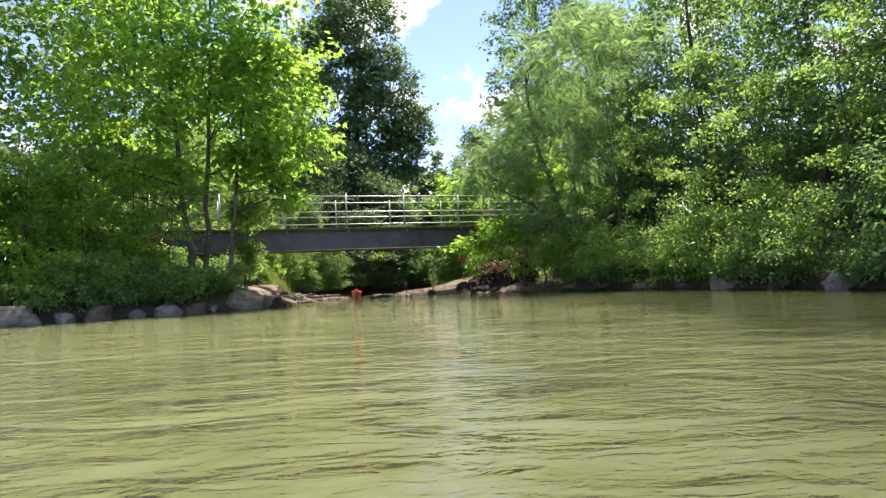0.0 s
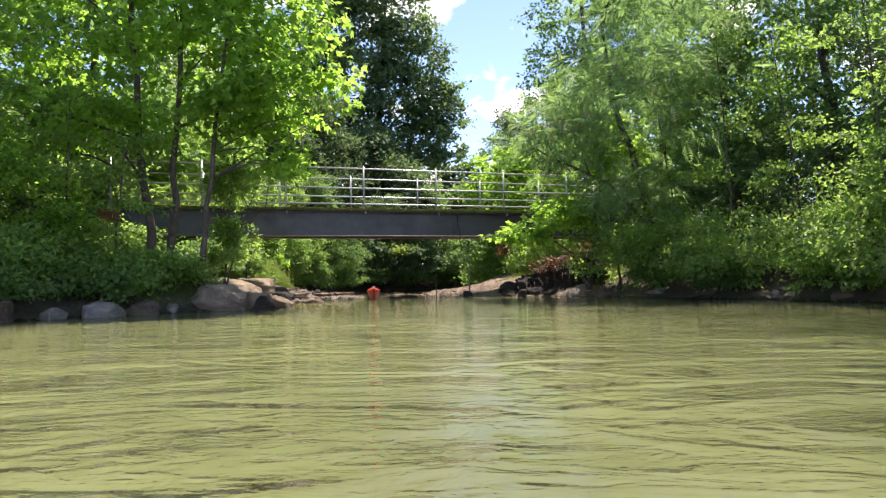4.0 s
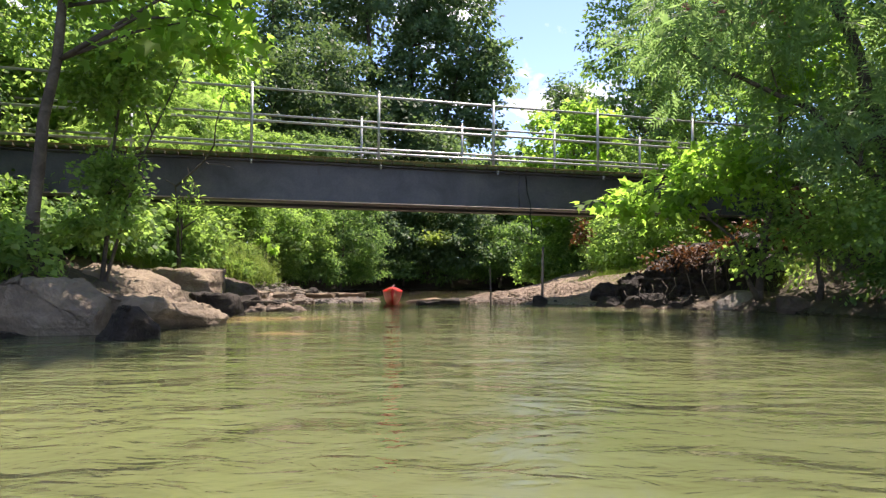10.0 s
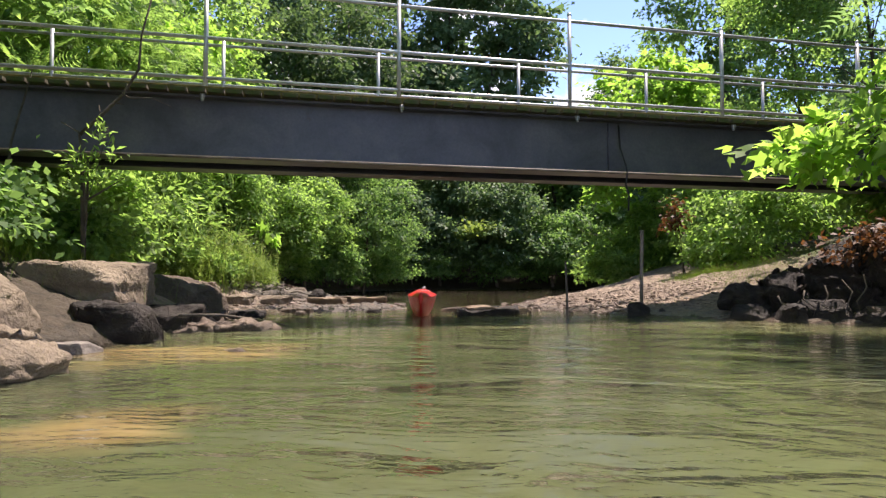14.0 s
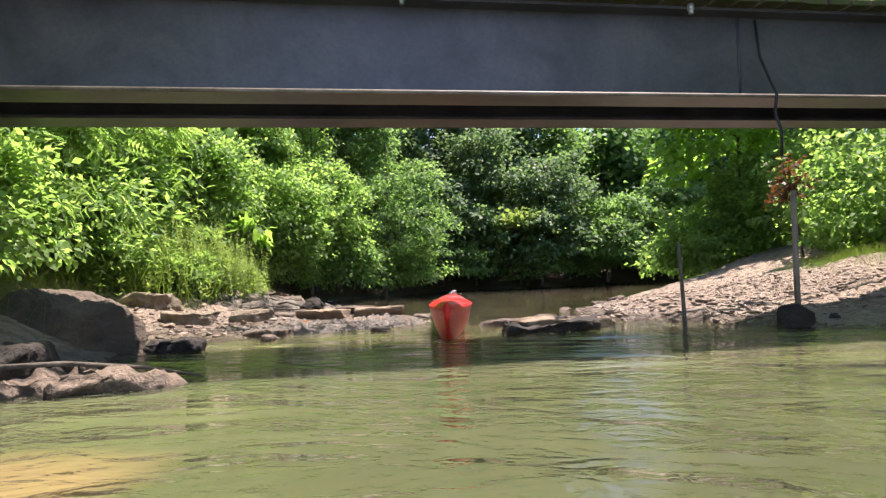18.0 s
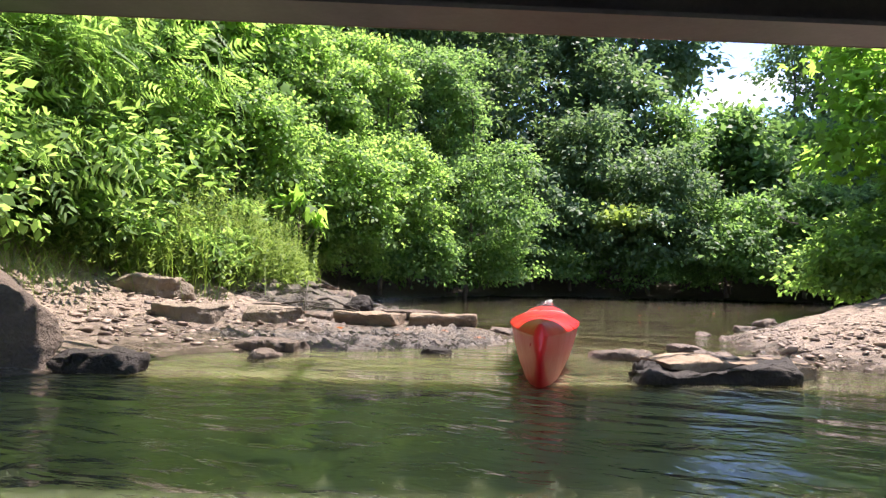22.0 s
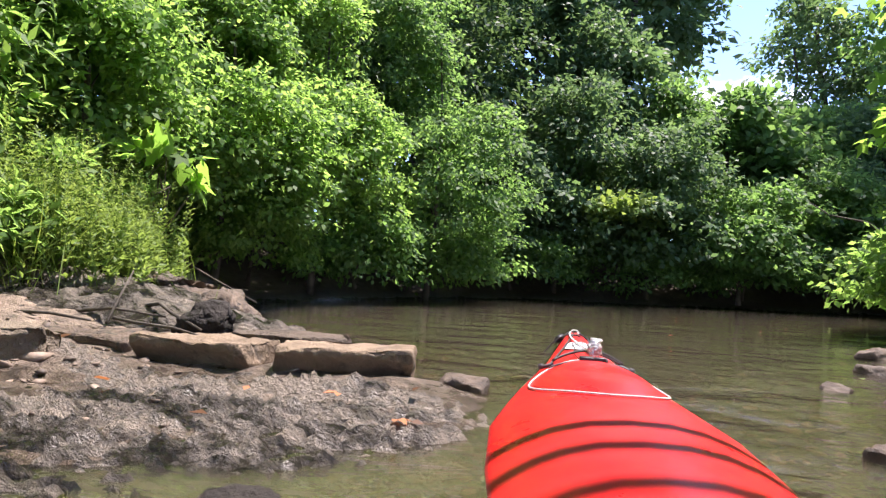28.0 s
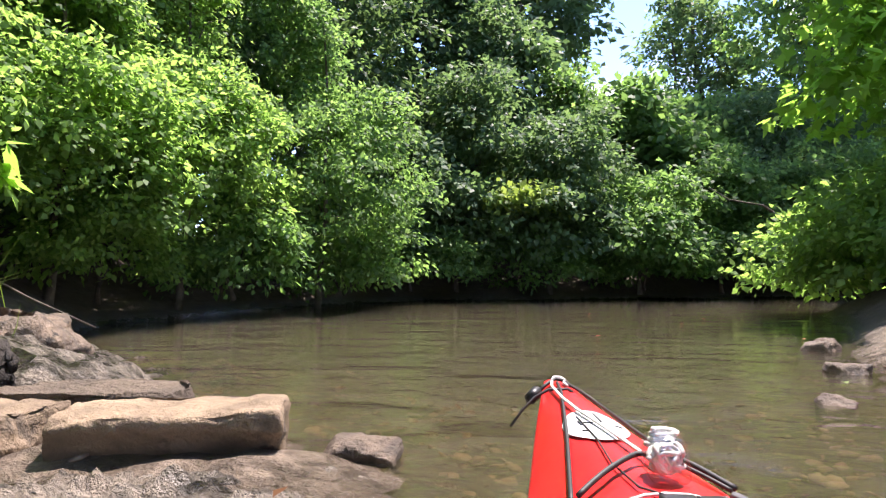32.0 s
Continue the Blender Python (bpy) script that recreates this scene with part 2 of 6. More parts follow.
def ground_material():
    n = Nodes("bank_soil")
    co = n.add("TexCoord").outputs["Object"]
    a = n.noise(0.8, 6.0, 0.6, co, 0.4)
    b = n.noise(9.0, 6.0, 0.7, co, 0.3)
    f = n.noise(45.0, 4.0, 0.7, co)
    soil = n.ramp(b, (0.3, (0.105, 0.081, 0.06)), (0.5, (0.265, 0.202, 0.147)), (0.7, (0.4, 0.31, 0.228)))
    moss = n.ramp(f, (0.3, (0.03, 0.05, 0.012)), (0.7, (0.09, 0.12, 0.035)))
    z = n.add("SeparateXYZ", Vector=n.add("NewGeometry").outputs["Position"]).outputs["Z"]
    high = n.math("MULTIPLY", n.math("SUBTRACT", n.math("ADD", z, n.math("MULTIPLY", a, 0.5)), 0.98), 4.0)
    col = n.mix(n.ramp(high, (0.0, grey(0.0)), (1.0, grey(0.9))), soil, moss)
    place = n.add("NewGeometry").outputs["Position"]
    d1 = n.add("VectorMath", Vector=place)
    d2 = n.add("VectorMath", Vector=place)
    for node, centre in ((d1, (-6.2, 27.8, 0.2)), (d2, (0.9, 28.9, 0.3))):
        node.operation = "DISTANCE"
        node.inputs[1].default_value = centre
    apart = n.math("MINIMUM", d1.outputs["Value"], d2.outputs["Value"])
    # humus tone away from the bars, darkened with the shade under the shrubs
    shaded_humus = n.ramp(b, (0.3, (0.04, 0.032, 0.022)), (0.7, (0.12, 0.095, 0.065)))
    under = n.ramp(n.math("MULTIPLY", n.math("SUBTRACT", n.math("ADD", apart, a), 3.9), 0.8), (0.0, grey(0.0)), (1.0, grey(1.0)))
    col = n.mix(under, col, shaded_humus)
    wet = n.math("MULTIPLY", n.math("SUBTRACT", n.math("ADD", z, n.math("MULTIPLY", b, 0.2)), 0.12), 8.0)
    wetc = n.ramp(wet, (0.0, (0.42, 0.42, 0.42)), (1.0, grey(1.0)))
    col = n.mix(1.0, col, wetc, "MULTIPLY")
    ro = n.ramp(wet, (0.0, grey(0.25)), (1.0, grey(0.9)))
    h = n.math("ADD", n.math("MULTIPLY", b, 2.0), f)
    pr = n.add("BsdfPrincipled", Base_Color=col, Roughness=ro, Specular_IOR_Level=0.4, Normal=n.bump(h, 0.9, 0.05))
    return n.done(pr.outputs[0])


SHOALS = [((-4.5, 21.9, 0), 0.8), ((-3.9, 22.2, 0), 0.6), ((-3.4, 19.8, 0), 0.4)]  # sand just under the surface


def water_material():
    """Murky green water: cloudy below, clearer over the shallows by the bars, with ripples."""
    n = Nodes("murky_water")
    co = n.add("TexCoord").outputs["Object"]
    stretch = n.add("Mapping", Vector=co, Scale=(0.8, 1.45, 1.0)).outputs[0]
    r1 = n.noise(0.9, 3.0, 0.48, stretch, 1.2)
    r2 = n.noise(4.2, 3.0, 0.55, stretch, 0.9)
    r3 = n.noise(0.35, 2.0, 0.5, co)
    r4 = n.noise(15.0, 2.0, 0.5, stretch, 0.6)
    y = n.add("SeparateXYZ", Vector=co).outputs["Y"]
    calm = n.ramp(n.math("MULTIPLY", n.math("SUBTRACT", y, 8.0), 1.0 / 24.0), (0.0, grey(1.05)), (0.6, grey(0.75)), (0.8, grey(0.6)), (1.0, grey(0.24)))
    amp = n.math("MULTIPLY", calm, n.math("ADD", r3, 0.45))
    h = n.math("MULTIPLY", n.math("ADD", n.math("MULTIPLY", r1, 1.3), n.math("ADD", n.math("MULTIPLY", r2, 0.36), n.math("MULTIPLY", r4, 0.07))), amp)
    nor = n.bump(h, 1.0, 0.074)
    deep = n.ramp(r3, (0.3, (0.035, 0.040, 0.018)), (0.7, (0.053, 0.059, 0.026)))
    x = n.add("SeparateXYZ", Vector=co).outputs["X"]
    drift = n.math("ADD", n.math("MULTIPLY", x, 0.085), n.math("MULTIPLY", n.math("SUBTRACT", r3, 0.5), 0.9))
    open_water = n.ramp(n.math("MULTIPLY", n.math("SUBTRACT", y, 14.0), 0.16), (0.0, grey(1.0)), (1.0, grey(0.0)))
    # paler to the left, darker to the right, fading out beyond y 14
    side_tone = n.ramp(drift, (0.0, (1.85, 1.9, 1.75)), (0.3, (0.42, 0.43, 0.41)))
    deep = n.mix(open_water, deep, n.mix(1.0, deep, side_tone, "MULTIPLY"))
    # light put into the water colour where the footbridge's shadow falls
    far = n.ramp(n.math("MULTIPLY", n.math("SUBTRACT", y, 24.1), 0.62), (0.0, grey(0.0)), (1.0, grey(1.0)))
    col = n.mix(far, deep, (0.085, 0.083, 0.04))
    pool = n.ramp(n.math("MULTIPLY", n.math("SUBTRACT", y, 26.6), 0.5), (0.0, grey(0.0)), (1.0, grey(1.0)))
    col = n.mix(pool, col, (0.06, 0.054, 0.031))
    for centre, reach in SHOALS:
        gap = n.add("VectorMath", Vector=co)
        gap.operation = "DISTANCE"
        gap.inputs[1].default_value = centre
        near = n.math("ADD", n.math("MULTIPLY", gap.outputs["Value"], 1.0 / reach), n.math("MULTIPLY", n.math("SUBTRACT", r1, 0.5), 1.4))
        col = n.mix(n.ramp(near, (0.4, grey(0.75)), (1.0, grey(0.0))), col, (0.15, 0.105, 0.045))
    body = n.add("BsdfPrincipled", Base_Color=col, Roughness=1.0, Specular_IOR_Level=0.0, Subsurface_Weight=1.0, Subsurface_Radius=(1.0, 1.0, 0.7), Subsurface_Scale=1.5)
    clear = n.add("BsdfTransparent", Color=(0.8, 0.72, 0.5, 1))
    fac = n.ramp(n.math("MULTIPLY", n.math("SUBTRACT", y, 24.6), 0.25), (0.0, grey(0.0)), (1.0, grey(0.54)))
    sh = n.add("MixShader", Fac=fac)
    n.t.links.new(body.outputs[0], sh.inputs[1])
    n.t.links.new(clear.outputs[0], sh.inputs[2])
    gl = n.add("BsdfGlossy", Roughness=0.03, Normal=nor)
    fr = n.add("Fresnel", IOR=1.33, Normal=nor)
    top = n.add("MixShader", Fac=fr.outputs[0])
    n.t.links.new(sh.outputs[0], top.inputs[1])
    n.t.links.new(gl.outputs[0], top.inputs[2])
    return n.done(top.outputs[0])


GROUND = ground_material()
WATER = water_material()


# ---- mesh helpers ----
def part(name, bm, material, parent=None, label=""):
    """Links a bmesh as one mesh object under a thing."""
    me = bpy.data.meshes.new(name)
    bm.to_mesh(me)
    bm.free()
    return part_mesh(name, me, material, parent, label)


def part_mesh(name, me, material, parent=None, label="", smooth=True):
    me.materials.append(material)
    if smooth:
        me.shade_smooth()
    ob = new(name, me)
    if parent is not None:
        ob.parent = parent
        ob.matrix_parent_inverse = Matrix.Translation(parent.location).inverted() if parent.rotation_euler.z == 0 else parent.matrix_basis.inverted()
    if label:
        tagged(ob, label)
    return ob


def thing(name, place, label, category, group="", kind=""):
    ob = new(name)
    ob.location = place
    ob.empty_display_size = 0.2
    return tagged(ob, label, category, group, kind)


def mesh_from(verts, faces):
    me = bpy.data.meshes.new("m")
    me.from_pydata(verts, [], faces)
    me.update()
    return me


def tube_data(points, radii, segs=8):
    """Vertices and faces of a round, tapering, capped tube along points."""
    pts = [Vector(p) for p in points]
    verts, faces = [], []
    for i, p in enumerate(pts):
        d = (pts[min(i + 1, len(pts) - 1)] - pts[max(i - 1, 0)]).normalized()
        a = d.cross(Vector((0.31, 0.17, 0.93)))
        if a.length < 1e-3:
            a = d.cross(Vector((1, 0, 0)))
        a.normalize()
        b = d.cross(a)
        r = radii[i] if isinstance(radii, (list, tuple)) else radii
        for k in range(segs):
            w = 2 * math.pi * k / segs
            verts.append(p + (a * math.cos(w) + b * math.sin(w)) * r)
    for i in range(len(pts) - 1):
        for k in range(segs):
            k2 = (k + 1) % segs
            faces.append((i * segs + k, i * segs + k2, (i + 1) * segs + k2, (i + 1) * segs + k))
    faces.append(tuple(range(segs))[::-1])
    faces.append(tuple((len(pts) - 1) * segs + k for k in range(segs)))
    return verts, faces


def tube(name, points, radii, material, parent=None, segs=8, label=""):
    return part_mesh(name, mesh_from(*tube_data(points, radii, segs)), material, parent, label)


def box_bm(sx, sy, sz, m=None, bevel=0.0):
    bm = bmesh.new()
    bmesh.ops.create_cube(bm, size=1.0, matrix=Matrix.Diagonal((sx, sy, sz, 1)))
    if bevel:
        bmesh.ops.bevel(bm, geom=bm.edges[:], offset=bevel, segments=2, affect="EDGES", profile=0.6)
    if m is not None:
        bm.transform(m)
    return bm


# ---- foliage ----
OVAL = (np.array([(0, 0, 0), (0.32, 0.45, 0.06), (0, 1.0, -0.1), (-0.32, 0.45, 0.06)]), [(0, 1, 2, 3)])
SPEAR = (np.array([(0, 0, 0), (0.17, 0.4, 0.04), (0, 1.0, -0.14), (-0.17, 0.4, 0.04)]), [(0, 1, 2, 3)])
LOBED = (np.array([(0, 0.02, 0), (0.3, -0.06, 0.03), (0.58, 0.44, -0.08), (0.2, 0.46, 0.05), (0, 1.05, -0.12), (-0.2, 0.46, 0.05), (-0.58, 0.44, -0.08), (-0.3, -0.06, 0.03)]), [(0, 1, 2, 3), (0, 3, 4, 5), (0, 5, 6, 7)])


def frond(pairs, width, droop=0.25):
    v, f = [], []
    for i in range(pairs):
        y = 0.12 + 0.88 * i / pairs
        z = -droop * y * y
        w = width * math.sin(math.pi * (0.18 + 0.75 * i / pairs))
        for s in (1, -1):
            k = len(v)
            v += [(0, y, z), (s * w * 0.5, y + 0.09 * w + 0.045, z + 0.01), (s * w, y + 0.16, z - 0.05), (s * w * 0.5, y - 0.01, z)]
            f.append((k, k + 1, k + 2, k + 3) if s < 0 else (k, k + 3, k + 2, k + 1))
    return np.array(v), f


PINNATE = frond(7, 0.34)
FEATHER = frond(9, 0.26, 0.35)
BLADE = (np.array([(-0.0035, 0, 0), (0.0035, 0, 0), (0.004, 0.55, 0.09), (0.0, 1.0, 0.36), (-0.004, 0.55, 0.09)]), [(0, 1, 2, 4), (4, 2, 3)])


def leaves_mesh(shape, at, ny, nz, size):
    """One mesh of many leaves: at their places, with tip directions ny, normals nz and sizes."""
    tv, tf = shape
    n, k = len(at), len(tv)
    y = ny / np.linalg.norm(ny, axis=1, keepdims=True)
    x = np.cross(y, nz)
    x /= np.maximum(np.linalg.norm(x, axis=1, keepdims=True), 1e-6)
    z = np.cross(x, y)
    v = at[:, None, :] + size[:, None, None] * (tv[None, :, 0:1] * x[:, None, :] + tv[None, :, 1:2] * y[:, None, :] + tv[None, :, 2:3] * z[:, None, :])
    counts = np.array([len(f) for f in tf])
    flat = np.concatenate([np.array(f) for f in tf])
    loops = (flat[None, :] + (np.arange(n) * k)[:, None]).ravel()
    totals = np.tile(counts, n)
    starts = np.concatenate([[0], np.cumsum(totals)[:-1]])
    me = bpy.data.meshes.new("leaves")
    me.vertices.add(n * k)
    me.vertices.foreach_set("co", v.astype(np.float32).ravel())
    me.loops.add(len(loops))
    me.loops.foreach_set("vertex_index", loops.astype(np.int32))
    me.polygons.add(len(totals))
    me.polygons.foreach_set("loop_start", starts.astype(np.int32))
    me.update(calc_edges=True)
    return me


def crown_points(blobs, n, rng, per=26, spread=0.32, flat=0.55, hollow=0.55):
    """Places and outward directions of n leaves: tiers of leafy clumps over lumpy, ragged masses."""
    vol = np.array([b[3] * b[4] * b[5] for b in blobs]) ** 0.72
    share = rng.multinomial(max(4, n // per), vol / vol.sum())
    places, outs = [], []
    for b, m in zip(blobs, share):
        if m == 0:
            continue
        big = max(b[3:6])
        nb = int(max(8, min(90, 22 * big ** 1.15)))
        bd = rng.normal(size=(nb, 3))
        bd[:, 2] = np.where(bd[:, 2] < -0.9, -0.5 * bd[:, 2], bd[:, 2])
        bd /= np.linalg.norm(bd, axis=1, keepdims=True)
        bc = bd * (1 - hollow * rng.uniform(0, 1, nb) ** 1.6)[:, None] * rng.uniform(0.8, 1.0, nb)[:, None]
        br = rng.uniform(0.12, 0.36, nb) * big ** -0.1
        pick = rng.choice(nb, m, p=br ** 2 / (br ** 2).sum())
        d = rng.normal(size=(m, 3))
        d /= np.linalg.norm(d, axis=1, keepdims=True)
        d[:, 2] = np.abs(d[:, 2]) * 1.05 - 0.35
        e = bc[pick] + d * (br[pick] * (1 - 0.3 * rng.uniform(0, 1, m) ** 2))[:, None]
        free = rng.uniform(0, 1, m) < 0.3
        e[free] = (d / np.linalg.norm(d, axis=1, keepdims=True))[free] * rng.uniform(0.62, 1.08, free.sum())[:, None]
        e[free, 2] -= 0.15
        c = np.array(b[:3]) + e * np.array(b[3:6])
        q = np.repeat(np.arange(m), per)
        twig = d + rng.normal(size=(m, 3)) * 0.5
        twig[:, 2] = twig[:, 2] * 0.5 - 0.1
        twig /= np.linalg.norm(twig, axis=1, keepdims=True)
        along = rng.uniform(-1, 1, len(q))
        off = rng.normal(size=(len(q), 3)) * np.array([1, 1, flat]) * spread * 0.36
        p = c[q] + twig[q] * (along * spread * 0.95)[:, None] + off
        places.append(p)
        outs.append(d[q] * 0.75 + bd[pick][q] * 0.35 + twig[q] * 0.25 + off)
    p, o = np.concatenate(places), np.concatenate(outs)
    keep = p[:, 2] > 0.06
    return p[keep], o[keep]


def leaf_turns(o, rng, up=0.7, loose=0.5, hang=0.35):
    """Leaves turn their faces up and out of the crown, their tips outwards and down."""
    nz = rng.normal(size=o.shape) * loose + o * 0.85
    nz[:, 2] += up
    ny = o + rng.normal(size=o.shape) * 0.7
    ny[:, 2] -= hang
    return ny, nz


def tree(name, label, category, base, stems, blobs, n, shape, material, size, seed, per=26, spread=0.32, limbs=8, group="", hollow=0.55, hang=0.35, flat=0.55):
    """A tree or bush: tapered trunks, limbs into the crown and a crown of single leaves."""
    rng = np.random.default_rng(seed)
    top = thing(name, base, label, category, group)
    starts = []
    for pts, r in stems:
        pts = [Vector(p) for p in pts]
        fine = []
        for i in range(len(pts) - 1):
            for k in range(4):
                w = k / 4
                fine.append(pts[i].lerp(pts[i + 1], w) + Vector(rng.normal(size=3) * r * 0.35 * (1 if fine else 0)))
        fine.append(pts[-1])
        m = len(fine)
        tube("trunk", fine, [r * (1.25 if i == 0 else 1.0) * (1 - 0.75 * i / (m - 1)) for i in range(m)], BARK, top, 9)
        starts += [(p, r * (1 - 0.75 * i / (m - 1))) for i, p in enumerate(fine)][m // 3:]
    for k in range(limbs if starts else 0):
        b = blobs[int(rng.integers(len(blobs)))]
        aim = Vector(b[:3]) + Vector(rng.normal(size=3)) * 0.45 * min(b[3:6])
        s, r = min((q for q in starts), key=lambda q: (q[0] - aim).length + 0.8 * abs(q[0].z + 0.8 - aim.z) + rng.uniform(0, 1.2))
        mid = s.lerp(aim, 0.5) + Vector((rng.normal() * 0.12, rng.normal() * 0.12, 0.18))
        rr = max(0.012, r * 0.45)
        tube("limb", [s, s.lerp(mid, 0.55), mid, mid.lerp(aim, 0.6), aim], [rr, rr * 0.85, rr * 0.65, rr * 0.45, rr * 0.2], BARK, top, 6)
    if n > 12000:
        n, size = int(n * 0.82), size * 1.08
    p, o = crown_points(blobs, n, rng, per, spread, flat, hollow)
    ny, nz = leaf_turns(o, rng, hang=hang)
    part_mesh("crown", leaves_mesh(shape, p, ny, nz, size * rng.uniform(0.6, 1.25, len(p))), material, top, smooth=False)
    return top


# ---- ground and water ----
LEFT_SHORE = [(-90, -60), (-40, -20), (-18, 4), (-11.5, 13.5), (-8.4, 16.2), (-6.9, 18.0), (-5.7, 19.2), (-5.0, 20.4), (-5.1, 21.8), (-5.3, 23.4), (-5.5, 25.0), (-5.5, 26.2),
              (-5.1, 26.9), (-4.4, 27.6), (-3.85, 28.15), (-3.9, 28.7), (-4.3, 29.0), (-4.9, 29.6), (-6.5, 30.6), (-7.4, 32.4), (-7.9, 33.4), (-7.4, 36.4), (-6.2, 39.4), (-4.6, 41.0),
              (-1.6, 42.0), (2.2, 44.0), (9, 46.5), (30, 52), (90, 60), (90, 120), (-120, 120), (-120, -60)]
RIGHT_SHORE = [(90, -60), (40, -20), (16, 0), (9.5, 9), (7.9, 12.5), (7.1, 15.0), (6.3, 18.0), (4.9, 21.0), (3.3, 23.9), (2.6, 24.7), (1.6, 25.4), (0.5, 26.1), (-0.4, 26.7), (-1.0, 27.4),
               (-1.9, 27.9), (-2.2, 28.8), (-2.05, 29.8), (-1.5, 31.4), (-0.9, 32.8), (-0.3, 34.2), (0.3, 36.3), (2.5, 38.6), (8, 41.0), (30, 45), (90, 52), (120, 52), (120, -60)]


def inside_distance(px, py, poly):
    """Signed distance to a polygon's edge: above zero inside."""
    best = np.full(px.shape, 1e9)
    inside = np.zeros(px.shape, bool)
    for (x0, y0), (x1, y1) in zip(poly, poly[1:] + poly[:1]):
        dx, dy = x1 - x0, y1 - y0
        t = np.clip(((px - x0) * dx + (py - y0) * dy) / (dx * dx + dy * dy), 0, 1)
        best = np.minimum(best, np.hypot(px - x0 - t * dx, py - y0 - t * dy))
        if y0 != y1:
            inside ^= ((y0 > py) != (y1 > py)) & (px < (x1 - x0) * (py - y0) / (y1 - y0) + x0)
    return np.where(inside, best, -best)


def waves(x, y, seed, scale):
    r = np.random.default_rng(seed)
    s = np.zeros(np.shape(x))
    for i in range(6):
        a, f, p = r.uniform(0, 6.28), r.uniform(0.6, 1.6) / scale, r.uniform(0, 6.28)
        s = s + np.sin((x * math.cos(a) + y * math.sin(a)) * f * 6.28 + p)
    return s / 6


def ground_height(x, y):
    """The height of bank, bar and bed."""
    x, y = np.asarray(x, float), np.asarray(y, float)
    d = np.maximum(inside_distance(x, y, LEFT_SHORE), inside_distance(x, y, RIGHT_SHORE))
    d = d + 0.14 * waves(x, y, 3, 1.1) + 0.05 * waves(x, y, 5, 0.35)
    bar = np.maximum(np.exp(-(((x + 6.1) / 2.6) ** 2 + ((y - 27.6) / 2.5) ** 2) ** 2), np.exp(-(((x - 1.0) / 3.8) ** 2 + ((y - 29.0) / 3.6) ** 2) ** 2))
    steep = 1.5 * (1 - np.exp(-np.maximum(d, 0) / 2.6)) + 0.012 * np.maximum(d, 0)
    rise = np.where(x < -2.5, 0.014, 0.095)
    low = np.where(x < -2.5, 0.022, 0.045) * (1 - np.exp(-np.maximum(d, 0) / 0.3)) + rise * np.maximum(d, 0) + 0.1 * np.maximum(d - 1.2, 0)
    land = steep * (1 - bar) + low * bar + 0.05 * waves(x, y, 8, 0.8) * np.clip(d, 0, 1) + 0.022 * waves(x, y, 9, 0.3) + 0.014 * waves(x, y, 10, 0.16)
    land = land - 0.035 * np.exp(-(((x + 4.8) / 1.1) ** 2 + ((y - 28.2) / 0.6) ** 2) ** 2)
    deep = np.where(y > 26.2, 0.16, 0.55)
    bed = -deep * (1 - np.exp(np.minimum(d, 0) / 0.7)) + 0.02 * waves(x, y, 9, 0.22)
    return np.where(d > 0, land, bed)


def axis(lo, hi, step, far):
    a = np.arange(lo, hi + 1e-6, step)
    grow = [step * 1.22 ** i for i in range(1, 80)]
    out = np.cumsum(grow)
    out = out[: np.searchsorted(out, far) + 1]
    return np.concatenate([(lo - out)[::-1], a, hi + out])


gx, gy = axis(-9.0, 4.0, 0.085, 1500), axis(18.0, 33.0, 0.085, 1500)
GX, GY = np.meshgrid(gx, gy)
GZ = ground_height(GX, GY)
nx, ny_ = len(gx), len(gy)
quads = [(j * nx + i, j * nx + i + 1, (j + 1) * nx + i + 1, (j + 1) * nx + i) for j in range(ny_ - 1) for i in range(nx - 1)]
ground = part_mesh("ground", mesh_from(np.stack([GX, GY, GZ], -1).reshape(-1, 3).tolist(), quads), GROUND)
tagged(ground, "brown muddy creek bank with low gravel bars", "ground", kind="structure")
bm = bmesh.new()
bmesh.ops.create_grid(bm, x_segments=1, y_segments=1, size=400)
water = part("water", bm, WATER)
tagged(water, "murky olive green creek water with small ripples", "water", kind="structure")


def on_ground(x, y):
    return float(ground_height(np.array([x]), np.array([y]))[0])


# ---- rocks ----
def rock_bm(sx, sy, sz, seed, blocky=0.5, cuts=3):
    """A weathered stone: from a round pebble to a squared block, chipped, layered and pitted."""
    rnd = random.Random(seed)
    bm = bmesh.new()
    bmesh.ops.create_icosphere(bm, subdivisions=cuts, radius=1.0)
    planes = [(Vector((rnd.gauss(0, 1), rnd.gauss(0, 1), rnd.gauss(0, 0.6))).normalized(), rnd.uniform(0.78, 1.02)) for _ in range(9)]
    o = Vector((seed * 3.7, seed * 1.3, seed * 0.7))
    power = 2.2 + 7 * blocky
    taper, lean = rnd.uniform(-0.12, 0.2), rnd.uniform(-0.15, 0.15)
    for v in bm.verts:
        c = v.co
        p = c / (abs(c.x) ** power + abs(c.y) ** power + abs(c.z) ** power) ** (1 / power)
        for d, h in planes:
            e = p.dot(d) - h
            if e > 0:
                p = p - d * e * 0.9
        p.x, p.y = p.x * (1 - taper * p.z) + lean * p.z, p.y * (1 - taper * p.z)
        p *= 1 + 0.09 * noise.noise(p * 1.5 + o) + 0.05 * noise.noise(p * 4.5 + o) + 0.035 * noise.noise(p * 10 + o)
        p += c * 0.04 * noise.noise(Vector((p.x * 1.5, p.y * 1.5, p.z * 8)) + o)
        v.co = Vector((p.x * sx, p.y * sy, p.z * sz))
    return bm


